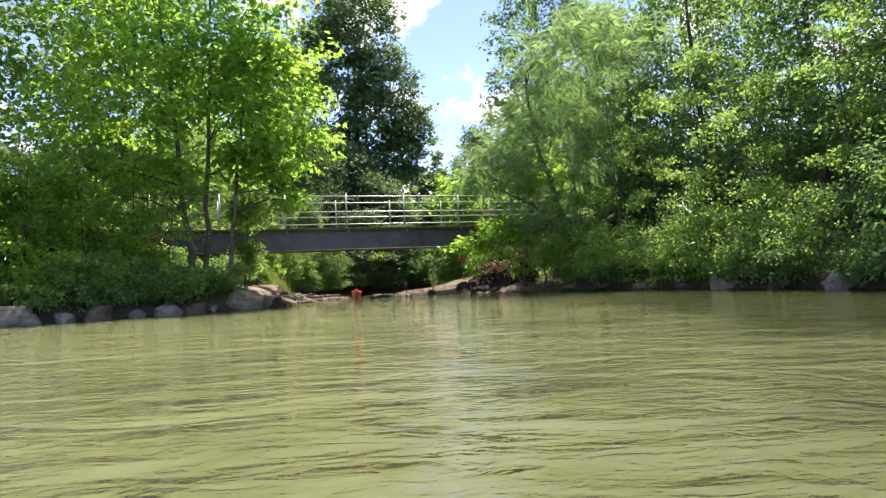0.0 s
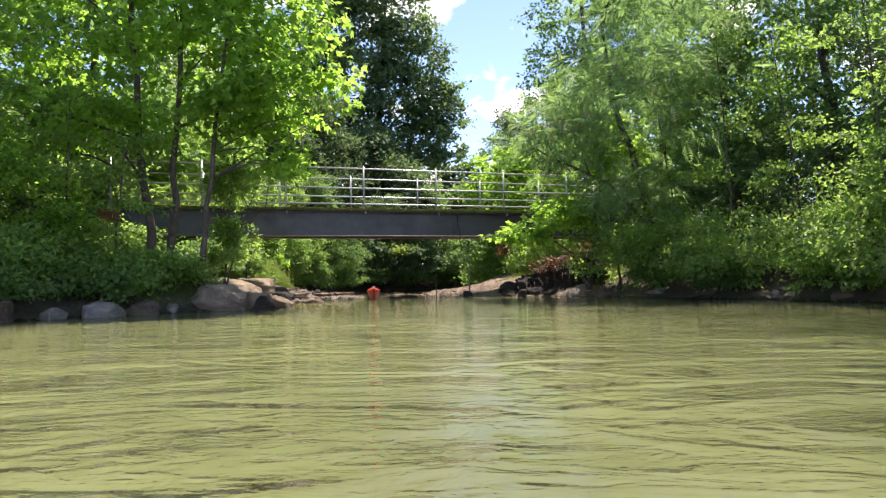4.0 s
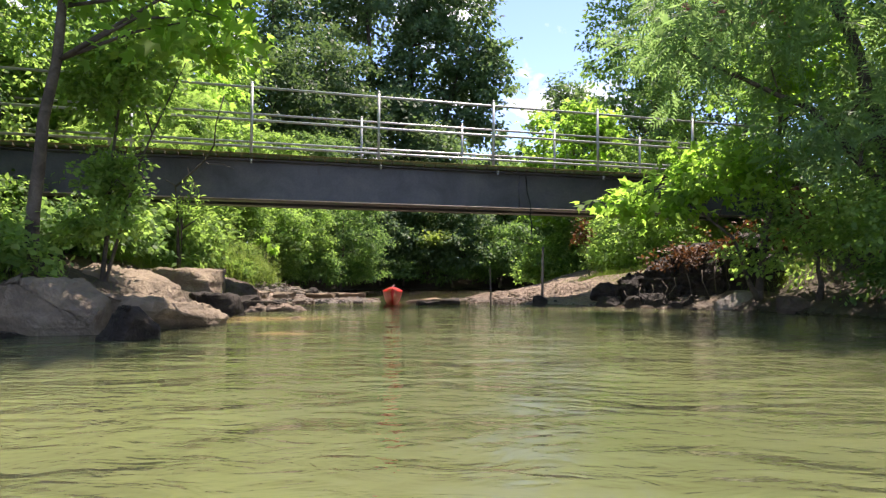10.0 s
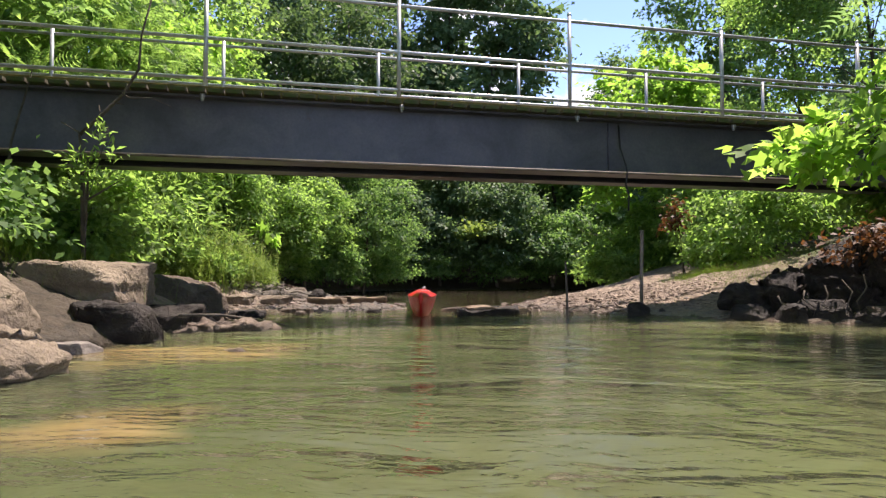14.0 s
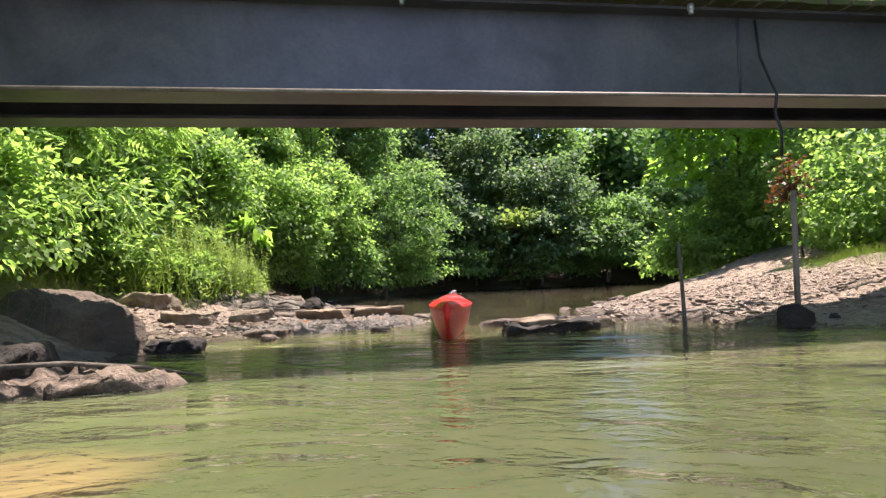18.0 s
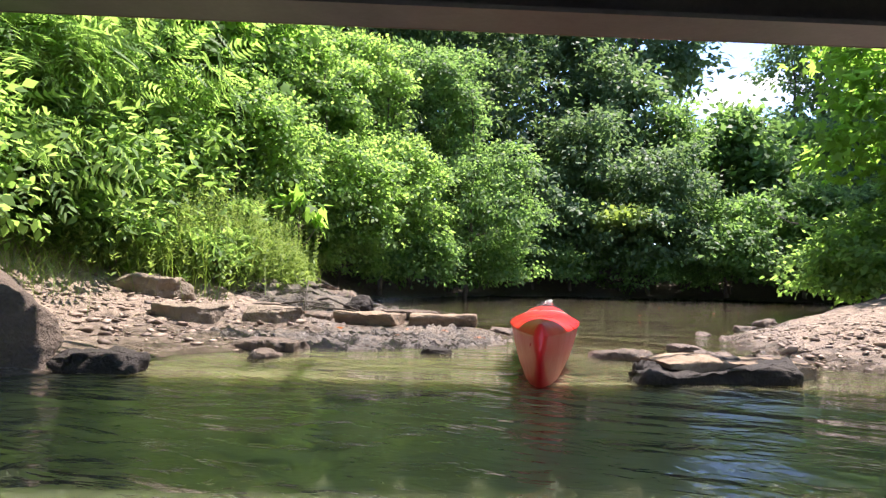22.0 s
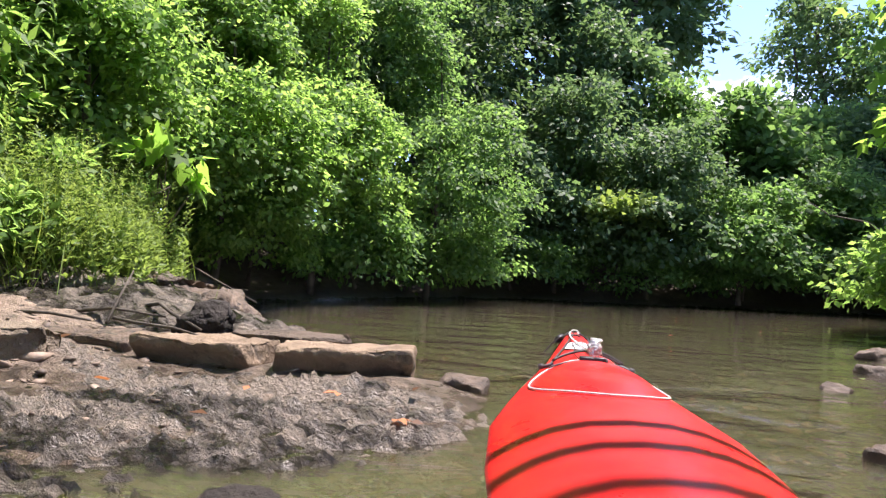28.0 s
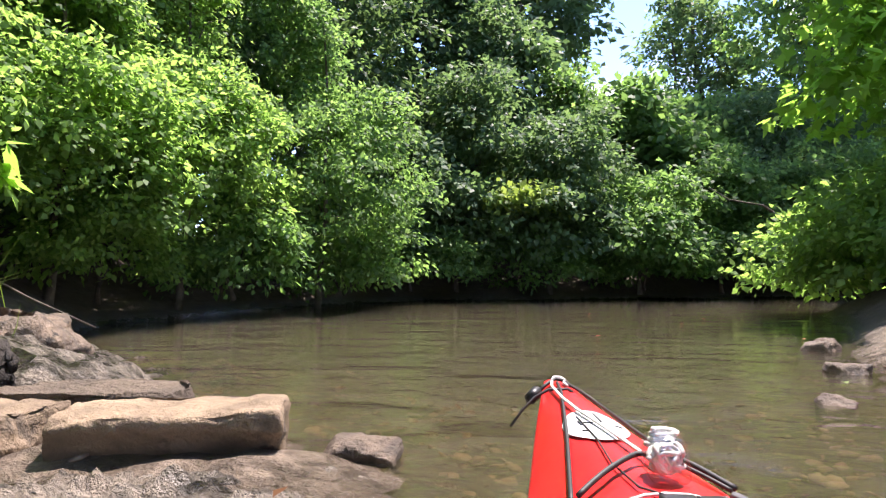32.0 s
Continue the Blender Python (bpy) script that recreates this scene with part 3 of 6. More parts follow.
def chipped_bm(lx, ly, lz, seed, chips=10, cut=(0.6, 0.86), edge=0.06, rough=1.0):
    """An angular stone: a block with its corners broken off, worn edges, bedding layers and pits."""
    rnd = random.Random(seed)
    bm = bmesh.new()
    bmesh.ops.create_cube(bm, size=2.0)
    for _ in range(chips):
        n = Vector((rnd.choice((-1, 1)) * rnd.uniform(0.15, 1), rnd.choice((-1, 1)) * rnd.uniform(0.15, 1), rnd.uniform(-0.25, 1.0)))
        h = abs(n.x) + abs(n.y) + abs(n.z)
        got = bmesh.ops.bisect_plane(bm, geom=bm.verts[:] + bm.edges[:] + bm.faces[:], plane_co=n * (h * rnd.uniform(*cut) / n.length_squared), plane_no=n, clear_outer=True)
        rim = [g for g in got["geom_cut"] if isinstance(g, bmesh.types.BMEdge)]
        if len(rim) > 2:
            bmesh.ops.edgeloop_fill(bm, edges=rim)
    bmesh.ops.scale(bm, vec=(lx / 2, ly / 2, lz / 2), verts=bm.verts[:])
    bmesh.ops.bevel(bm, geom=bm.edges[:], offset=0.07 * min(lx, ly, lz), segments=2, affect="EDGES", profile=0.6)
    for _ in range(6):
        bmesh.ops.triangulate(bm, faces=bm.faces[:])
        long = [e for e in bm.edges if e.calc_length() > edge]
        if not long:
            break
        bmesh.ops.subdivide_edges(bm, edges=long, cuts=1)
    bmesh.ops.triangulate(bm, faces=bm.faces[:])
    bm.normal_update()
    o = Vector((seed * 3.7, seed * 1.3, seed * 0.7))
    k = min(1.0, max(lx, ly) * 0.9)
    for v in bm.verts:
        p, n = v.co, v.normal
        q = p / k
        d = 0.05 * noise.noise(q * 2.0 + o) + 0.022 * noise.noise(q * 5.5 + o) - 0.03 * max(0.0, 0.3 - abs(noise.noise(q * 3.1 - o))) + 0.016 * noise.noise(q * 14 + o) + 0.01 * noise.noise(q * 30 + o)
        layer = noise.noise(Vector((q.x * 1.3, q.y * 1.3, q.z * 12)) + o)
        d += 0.03 * layer * (1 - n.z * n.z)
        v.co = p + n * d * k * rough
    return bm


def rock(name, label, x, y, size, turn, seed, material=None, sink=0.3, blocky=0.5, z=None, tilt=0, group="", cuts=None, chips=None, cut=(0.6, 0.86), rough=1.0, under=0.0):
    """A boulder of that length, depth and height, sunk a little into what it lies on."""
    lx, ly, lz = size
    cuts = cuts or (4 if lx > 0.9 else 3)
    if chips is None:
        bm = rock_bm(lx / 2, ly / 2, lz / 2 / (1 - sink * 0.5), seed, blocky, cuts)
    else:
        bm = chipped_bm(lx, ly, lz / (1 - sink * 0.5), seed, chips, cut, max(0.02, min(0.054, lx * 0.068)), rough)
    for v in bm.verts:
        v.co.y *= 1 - under * min(1.0, max(0.0, 0.3 - v.co.z / lz) / 0.5)
    base = max(on_ground(x, y), -0.12) if z is None else z
    bm.transform(pose(0, 0, 0, tilt * 0.6, tilt, turn))
    ob = part(name, bm, material or ROCK)
    ob.location = (x, y, base + lz * 0.5 - lz * sink * 0.5)
    return tagged(ob, label, "rock", group)


SHORE = "boulders on the shore"
rock("boulder", "large tan sandstone boulder at the water's edge", -5.67, 19.55, (1.1, 0.85, 0.66), 8, 1, group=SHORE, z=-0.1, chips=16, cut=(0.42, 0.7), rough=1.2, under=0.35)
rock("boulder", "long tan slab with a pointed end sloping into the water", -5.02, 20.4, (1.6, 0.95, 0.42), 66, 2, group=SHORE, z=-0.1, chips=7, cut=(0.6, 0.84), tilt=7, rough=1.4, under=0.55)
rock("boulder", "small dark wet rock in the water", -4.6, 19.1, (0.52, 0.42, 0.42), 40, 3, ROCK_DARK, group=SHORE, z=-0.1, chips=14, cut=(0.4, 0.66))
rock("boulder", "tan hump-backed sandstone boulder", -5.98, 21.75, (1.2, 0.85, 0.66), 14, 204, group=SHORE, z=-0.06, chips=9, cut=(0.6, 0.82), tilt=15, rough=1.2, under=0.3)
rock("boulder", "long flat-topped sandstone block", -6.2, 23.5, (1.15, 0.85, 0.72), 6, 5, group=SHORE, z=-0.02, chips=5, cut=(0.78, 0.92), under=0.3)
rock("boulder", "dark pointed wet rock", -5.35, 22.75, (0.8, 0.5, 0.38), -20, 6, ROCK_DARK, group=SHORE, z=-0.06, chips=8, cut=(0.52, 0.76), rough=1.4)
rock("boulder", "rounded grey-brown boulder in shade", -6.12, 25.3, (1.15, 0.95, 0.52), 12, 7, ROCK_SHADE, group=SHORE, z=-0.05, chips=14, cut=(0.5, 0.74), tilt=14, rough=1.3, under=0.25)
rock("boulder", "dark broken rock below the boulders", -5.5, 23.85, (0.75, 0.5, 0.32), -15, 8, ROCK_DARK, group=SHORE, z=-0.06, chips=8)
rock("boulder", "pale flat slab sloping into the water", -4.95, 23.95, (1.0, 0.6, 0.22), 40, 9, ROCK_MUD, group=SHORE, z=-0.1, chips=11, cut=(0.5, 0.8), tilt=4, rough=2.0)
rock("boulder", "low dark stone in the shallows", -5.42, 25.62, (0.46, 0.3, 0.16), 10, 10, ROCK_DARK, group=SHORE, z=-0.06, chips=10, cut=(0.48, 0.74), rough=1.5)
rock("boulder", "small pale stone in the water", -5.05, 21.9, (0.3, 0.2, 0.13), 10, 11, ROCK_GREY, group=SHORE, z=-0.05, chips=6)
rock("boulder", "low dark muddy stone at the bar's edge", -5.2, 26.88, (0.46, 0.28, 0.12), 6, 12, ROCK_MUD, group=SHORE, z=-0.05, chips=6, rough=1.5)
rock("boulder", "small wet stone off the bar", -4.13, 27.2, (0.2, 0.14, 0.1), 6, 13, ROCK_DARK, group=SHORE, z=-0.06, chips=6, rough=1.5)
for k, (x, y, s) in enumerate([(-6.6, 18.3, 0.55), (-7.0, 17.7, 0.6), (-7.6, 17.2, 0.45), (-8.1, 16.4, 0.7), (-8.7, 16.0, 0.5), (-9.4, 15.3, 0.9), (-10.2, 14.6, 0.7), (-11.0, 14.0, 0.8),
                               (-6.3, 18.9, 0.4), (-12.2, 12.6, 0.8), (-13.3, 11.2, 0.7)]):
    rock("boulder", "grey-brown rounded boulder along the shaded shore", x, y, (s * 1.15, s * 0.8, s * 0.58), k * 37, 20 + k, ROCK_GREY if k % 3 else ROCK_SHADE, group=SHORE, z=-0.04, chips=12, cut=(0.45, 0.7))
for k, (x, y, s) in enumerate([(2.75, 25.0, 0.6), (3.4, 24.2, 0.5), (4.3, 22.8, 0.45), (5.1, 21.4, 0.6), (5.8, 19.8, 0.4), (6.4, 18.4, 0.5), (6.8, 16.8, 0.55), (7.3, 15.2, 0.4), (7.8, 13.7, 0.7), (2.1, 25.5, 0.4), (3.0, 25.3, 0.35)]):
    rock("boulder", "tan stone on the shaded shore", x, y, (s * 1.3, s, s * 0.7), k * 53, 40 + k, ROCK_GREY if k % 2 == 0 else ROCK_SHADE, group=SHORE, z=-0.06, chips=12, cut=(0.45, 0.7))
# black rocks and dark mounds carry the cut bank's shade in their colour
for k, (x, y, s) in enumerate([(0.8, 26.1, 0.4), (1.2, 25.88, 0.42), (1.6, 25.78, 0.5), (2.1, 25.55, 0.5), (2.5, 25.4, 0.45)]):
    rock("boulder", "wet rock under the cut bank, coloured black for its shade", x, y, (s * 1.2, s * 0.8, s * 0.62), k * 71, 60 + k, ROCK_DARK, group=SHORE, z=-0.05, chips=11, cut=(0.5, 0.78), rough=1.5)
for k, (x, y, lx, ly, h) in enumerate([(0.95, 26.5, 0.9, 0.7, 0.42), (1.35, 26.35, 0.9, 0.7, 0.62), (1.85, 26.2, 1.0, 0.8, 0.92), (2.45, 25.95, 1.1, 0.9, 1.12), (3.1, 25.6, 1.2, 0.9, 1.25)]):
    rock("earth_mound", "eroded mound of earth and roots at the cut bank, darkened for shade", x, y, (lx, ly, h + 0.1), k * 33 + 8, 170 + k, EARTH, group="cut bank", z=-0.1, sink=0.0, chips=20, cut=(0.46, 0.72), rough=2.6, under=0.12)
# one ledge in two colours: black base for bridge shadow, tan for its lit top
rock("ledge_rock", "wet ledge rising from the shallow channel, coloured black for the bridge's shadow", -2.47, 26.84, (0.86, 0.42, 0.16), 26, 70, ROCK_DARK, z=-0.07, sink=0.1, chips=9, cut=(0.62, 0.86), rough=1.6, under=0.3)
rock("slab_rock", "muddy tan slab standing for the ledge's sunlit top", -2.42, 26.95, (0.72, 0.32, 0.045), 27, 84, ROCK_BLOCK, z=0.06, sink=0.1, chips=7, cut=(0.66, 0.88), rough=0.9)
rock("slab_rock", "small muddy tan slab beside the ledge", -2.02, 27.2, (0.34, 0.24, 0.12), 20, 85, ROCK_BLOCK, z=-0.03, chips=7, cut=(0.62, 0.86), rough=1.2)
rock("boulder", "dark rock at the foot of the pipe", -0.38, 26.72, (0.36, 0.3, 0.26), 5, 71, ROCK_DARK, z=-0.06, chips=15, cut=(0.4, 0.66))
rock("boulder", "small dark stone beside the pipe rock", -0.1, 26.72, (0.16, 0.14, 0.14), 5, 72, ROCK_DARK, z=-0.03, chips=14, cut=(0.4, 0.66))
BAR = "stones on the gravel bar"
rock("stone_block", "long squared tan stone block on the mud bar", -4.58, 28.76, (0.6, 0.32, 0.17), 14, 73, ROCK_BLOCK, z=0.0, sink=0.1, group=BAR, chips=4, cut=(0.86, 0.95), rough=0.8, under=0.42)
rock("stone_block", "squared mud-stained stone block on the bar", -5.3, 28.74, (0.6, 0.34, 0.16), -4, 74, ROCK_BLOCK, z=-0.005, sink=0.1, group=BAR, chips=4, cut=(0.86, 0.95), rough=1.1, under=0.4)
rock("stone_block", "dark broken block behind the squared blocks", -4.98, 29.02, (0.56, 0.26, 0.19), 8, 75, ROCK_SHADE, z=-0.01, group=BAR, chips=5, cut=(0.8, 0.92))
rock("stone_block", "low layered stone block on the mud bar", -6.05, 28.85, (0.7, 0.3, 0.1), -4, 76, ROCK_MUD, z=0.02, group=BAR, chips=5, cut=(0.82, 0.94))
rock("stone_block", "low layered stone block near the grass", -6.9, 28.85, (0.6, 0.3, 0.09), 5, 83, ROCK_MUD, z=0.05, group=BAR, chips=5, cut=(0.82, 0.94))
rock("stone_block", "small wet stone off the end of the bar", -4.08, 28.9, (0.24, 0.18, 0.11), -5, 77, ROCK_MUD, z=-0.05, group=BAR, chips=6)
rock("boulder", "dark round boulder on the mud bar", -5.66, 29.25, (0.38, 0.32, 0.25), 20, 78, ROCK_DARK, z=0.04, group=BAR, chips=22, cut=(0.45, 0.68), rough=1.6)
rock("boulder", "muddy wedge of earth and roots at the bank", -6.6, 30.45, (1.0, 0.6, 0.44), 62, 79, ROCK_MUD, z=-0.06, group=BAR, chips=12, cut=(0.45, 0.75), rough=2.0)
rock("boulder", "tan boulder on the upper beach", -7.5, 28.3, (0.7, 0.5, 0.18), 15, 80, ROCK, group=BAR, chips=10, rough=1.6)
rock("boulder", "flat tan stone on the beach", -6.5, 27.7, (0.55, 0.35, 0.13), -10, 81, ROCK, group=BAR, chips=7)
rock("boulder", "flat brown stone on the beach", -6.0, 28.2, (0.5, 0.3, 0.12), 10, 82, ROCK, group=BAR, chips=7)
for k, (x, y, a, b, h) in enumerate([(-2.95, 27.57, 0.46, 0.22, 0.07), (-2.5, 28.35, 0.26, 0.18, 0.06), (-2.27, 29.95, 0.22, 0.16, 0.05), (-2.35, 27.66, 0.36, 0.24, 0.08), (-2.6, 27.7, 0.2, 0.14, 0.05), (-2.1, 29.6, 0.18, 0.14, 0.05),
                                     (-1.9, 29.75, 0.26, 0.18, 0.07), (-5.0, 26.5, 0.3, 0.2, 0.06), (-2.0, 27.45, 0.34, 0.25, 0.1), (-1.6, 30.4, 0.3, 0.2, 0.08), (-1.42, 32.1, 0.25, 0.2, 0.1), (-1.95, 28.9, 0.22, 0.16, 0.06), (-1.8, 30.9, 0.2, 0.16, 0.07), (-4.05, 22.15, 0.34, 0.1, 0.02)]):
    rock("flat_stone", "flat muddy stone breaking the shallow water", x, y, (a, b, h + 0.03), k * 41, 90 + k, ROCK_MUD, z=-0.045, group="flat stones in the shallows", chips=9, cut=(0.5, 0.8), rough=1.5)

# ---- footbridge ----
ANGLE = 19.8
BRIDGE = pose(-3.48, 25.6, 0.02, 0, 0, ANGLE)
SPAN0, SPAN1 = -6.6, 9.4
bridge = thing("footbridge", BRIDGE.translation, "steel girder footbridge with mossy plank deck and galvanised railings", "bridge")


def bridge_part(name, bm, material, label=""):
    bm.transform(BRIDGE)
    return part(name, bm, material, bridge, label)


def beam(off, z0, z1, flange, web, name, label):
    bm = bmesh.new()
    length, mid = SPAN1 - SPAN0, (SPAN0 + SPAN1) / 2
    f, w, t = flange / 2, web / 2, 0.025
    half = [(-f, z0), (f, z0), (f, z0 + t), (w, z0 + t), (w, z1 - t), (f, z1 - t), (f, z1), (-f, z1), (-f, z1 - t), (-w, z1 - t), (-w, z0 + t), (-f, z0 + t)]
    ends = [[bm.verts.new((x, off + a, z)) for a, z in half] for x in (mid - length / 2, mid + length / 2)]
    for i in range(12):
        bm.faces.new((ends[0][i], ends[0][(i + 1) % 12], ends[1][(i + 1) % 12], ends[1][i]))
    bm.faces.new(ends[0][::-1])
    bm.faces.new(ends[1])
    bmesh.ops.recalc_face_normals(bm, faces=bm.faces[:])
    ob = bridge_part(name, bm, STEEL, label)
    ob.data.shade_flat()
    return ob


beam(-0.14, 1.825, 2.545, 0.30, 0.016, "girder", "black steel I-beam girder")
beam(0.62, 1.825, 2.545, 0.30, 0.016, "girder", "black steel I-beam girder")
bridge_part("flange_edge", box_bm(SPAN1 - SPAN0, 0.012, 0.03, pose((SPAN0 + SPAN1) / 2, -0.297, 1.84)), RUST, "rust-stained lower flange edge")
bridge_part("flange_edge", box_bm(SPAN1 - SPAN0, 0.012, 0.03, pose((SPAN0 + SPAN1) / 2, 0.777, 1.838)), RUST, "rust-stained lower flange edge")
bridge_part("splice_plate", box_bm(0.02, 0.012, 0.66, pose(2.76, -0.154, 2.185)), STEEL, "narrow joint in the girder web")
plank_me = None
k = 0
s = SPAN0 + 0.1
while s < SPAN1 - 0.05:
    if k % 6 == 0:
        bm = box_bm(0.174, 1.66, 0.045, None, 0.006)
        for v in bm.verts:
            v.co.z += 0.004 * math.sin(7 * v.co.y + k)
        plank_me = bpy.data.meshes.new("plank")
        bm.to_mesh(plank_me)
        bm.free()
        plank_me.materials.append(PLANK)
    ob = new("plank", plank_me)
    ob.parent = bridge
    ob.matrix_parent_inverse = Matrix.Translation(bridge.location).inverted()
    ob.matrix_basis = BRIDGE @ pose(s, 0.415 + random.uniform(-0.02, 0.02), 2.572 + random.uniform(-0.003, 0.003), 0, 0, random.uniform(-0.4, 0.4))
    s += 0.2
    k += 1
bridge_part("deck_pan", box_bm(SPAN1 - SPAN0, 0.45, 0.006, pose((SPAN0 + SPAN1) / 2, 0.24, 2.54)), STEEL, "dark steel sheet under the planks")
bridge_part("deck_pan", box_bm(SPAN1 - SPAN0, 0.42, 0.006, pose((SPAN0 + SPAN1) / 2, 0.99, 2.54)), STEEL, "dark steel sheet under the planks")
for i in range(-3, 5):
    bridge_part("outrigger", box_bm(0.06, 1.2, 0.05, pose(i * 2.25, 1.37, 2.51), 0.004), STEEL)
bridge_part("toe_board", box_bm(SPAN1 - SPAN0, 0.05, 0.1, pose((SPAN0 + SPAN1) / 2, -0.262, 2.6), 0.008), MOSS, "moss-covered edge timber")
for off, shift in ((0.0, 0.0), (1.8, 0.0)):
    for i in range(-3, 5):
        x = i * 2.25 + shift
        bm = bmesh.new()
        bmesh.ops.create_cone(bm, cap_ends=True, segments=14, radius1=0.026, radius2=0.026, depth=1.34, matrix=pose(x, off - (0.1 if off == 0 else -0.1), 3.25))
        bmesh.ops.create_uvsphere(bm, u_segments=12, v_segments=6, radius=0.03, matrix=pose(x, off - (0.1 if off == 0 else -0.1), 3.92))
        bridge_part("post", bm, GALV)
        if off == 0:
            bm = bmesh.new()
            bmesh.ops.create_cone(bm, cap_ends=True, segments=10, radius1=0.028, radius2=0.028, depth=0.05, matrix=pose(x, -0.33, 2.52))
            bmesh.ops.create_cone(bm, cap_ends=True, segments=6, radius1=0.02, radius2=0.02, depth=0.04, matrix=pose(x, -0.33, 2.485))
            bridge_part("post_bolt", bm, GALV)
        bridge_part("post_bracket", box_bm(0.09, 0.05, 0.1, pose(x, off - (0.15 if off == 0 else -0.15), 2.6), 0.006), GALV)
    for z in (3.84, 3.26, 2.79):
        bm = bmesh.new()
        bmesh.ops.create_cone(bm, cap_ends=True, segments=12, radius1=0.022, radius2=0.022, depth=15.6, matrix=pose(1.3, off - (0.1 if off == 0 else -0.1), z, 0, 90, 0))
        bridge_part("rail", bm, GALV)
bridge_part("abutment", box_bm(0.5, 2.6, 1.9, pose(9.3, 0.8, 1.55), 0.02), TIMBER, "red-brown timber abutment")
bridge_part("abutment", box_bm(0.5, 2.6, 1.9, pose(-6.75, 0.8, 1.55), 0.02), TIMBER, "weathered timber abutment")
cable = tube("cable", [(-0.70, 26.38, 2.5), (-0.68, 26.37, 2.2), (-0.62, 26.3, 1.95), (-0.62, 26.2, 1.85), (-0.64, 26.2, 1.7), (-0.6, 26.2, 1.55), (-0.61, 26.2, 1.36)], 0.012, RUBBER, segs=7)
tagged(cable, "black cable hanging down from the girder", "cable")
pole = tube("pole", [(-1.38, 26.22, -0.3), (-1.385, 26.23, 0.3), (-1.40, 26.24, 0.72)], [0.017, 0.016, 0.014], BARK, segs=8)
tagged(pole, "thin dark stake standing in the water", "stake")
pipe = tube("pipe", [(-0.36, 26.8, -0.2), (-0.355, 26.81, 0.5), (-0.34, 26.82, 1.15)], [0.025, 0.025, 0.025], RUST, segs=12)
tagged(pipe, "upright grey metal pipe standing at the shore", "pipe")

# ---- trees and bushes ----
T, B = "tree", "bush"
# left bank before the bridge
tree("sycamore", "young sycamore with three-lobed bright green leaves leaning over the shore", T, (-7.25, 20.0, 0.6), [([(-7.25, 20.0, 0.5), (-7.35, 20.0, 2.8), (-7.7, 20.1, 6.0), (-8.2, 20.4, 10.5)], 0.11)],
     [(-8.7, 20.0, 6.4, 2.9, 2.4, 3.0), (-8.2, 20.6, 10.2, 3.0, 3.0, 3.2), (-9.4, 19.6, 3.6, 1.9, 1.3, 1.1), (-7.6, 19.7, 3.7, 1.1, 0.9, 0.8)], 8600, LOBED, LEAF_SYCAMORE, 0.165, 101, 16, 0.45, 12, "sycamores by the bridge")
tree("sycamore", "young sycamore with bright green leaves and a slim trunk", T, (-6.9, 20.2, 0.6), [([(-6.9, 20.2, 0.5), (-6.85, 20.2, 3.0), (-6.7, 20.4, 7.0), (-6.6, 20.5, 11.0)], 0.09)],
     [(-6.5, 20.5, 6.4, 2.2, 2.2, 3.2), (-6.3, 20.8, 10.4, 2.6, 2.6, 2.6)], 6400, LOBED, LEAF_SYCAMORE, 0.165, 102, 16, 0.45, 10, "sycamores by the bridge")
tree("sycamore", "young sycamore with low branches hanging over the water", T, (-6.05, 20.0, 0.4), [([(-6.15, 20.0, 0.35), (-6.05, 20.0, 2.2), (-5.8, 20.1, 4.6), (-5.3, 20.2, 8.5)], 0.075)],
     [(-5.0, 20.1, 6.2, 1.9, 2.0, 2.6), (-4.3, 20.0, 4.5, 1.2, 1.4, 1.2), (-4.5, 20.1, 3.0, 0.5, 0.7, 0.6), (-5.4, 20.4, 4.2, 1.0, 1.2, 0.9)], 6000, LOBED, LEAF_SYCAMORE, 0.165, 103, 16, 0.4, 12, "sycamores by the bridge")
tree("vine_sapling", "slender sapling wrapped in leafy vines beside the boulders", B, (-6.1, 21.2, 0.5), [([(-6.1, 21.2, 0.3), (-6.0, 21.2, 2.0), (-5.8, 21.2, 3.8)], 0.03), ([(-6.1, 21.2, 0.3), (-5.7, 21.3, 2.0), (-5.2, 21.4, 3.2)], 0.022)],
     [(-6.05, 21.2, 1.4, 0.4, 0.35, 0.8), (-5.9, 21.2, 2.9, 0.55, 0.5, 0.9)], 6500, OVAL, LEAF_BRIGHT, 0.09, 104, 20, 0.2, 5)
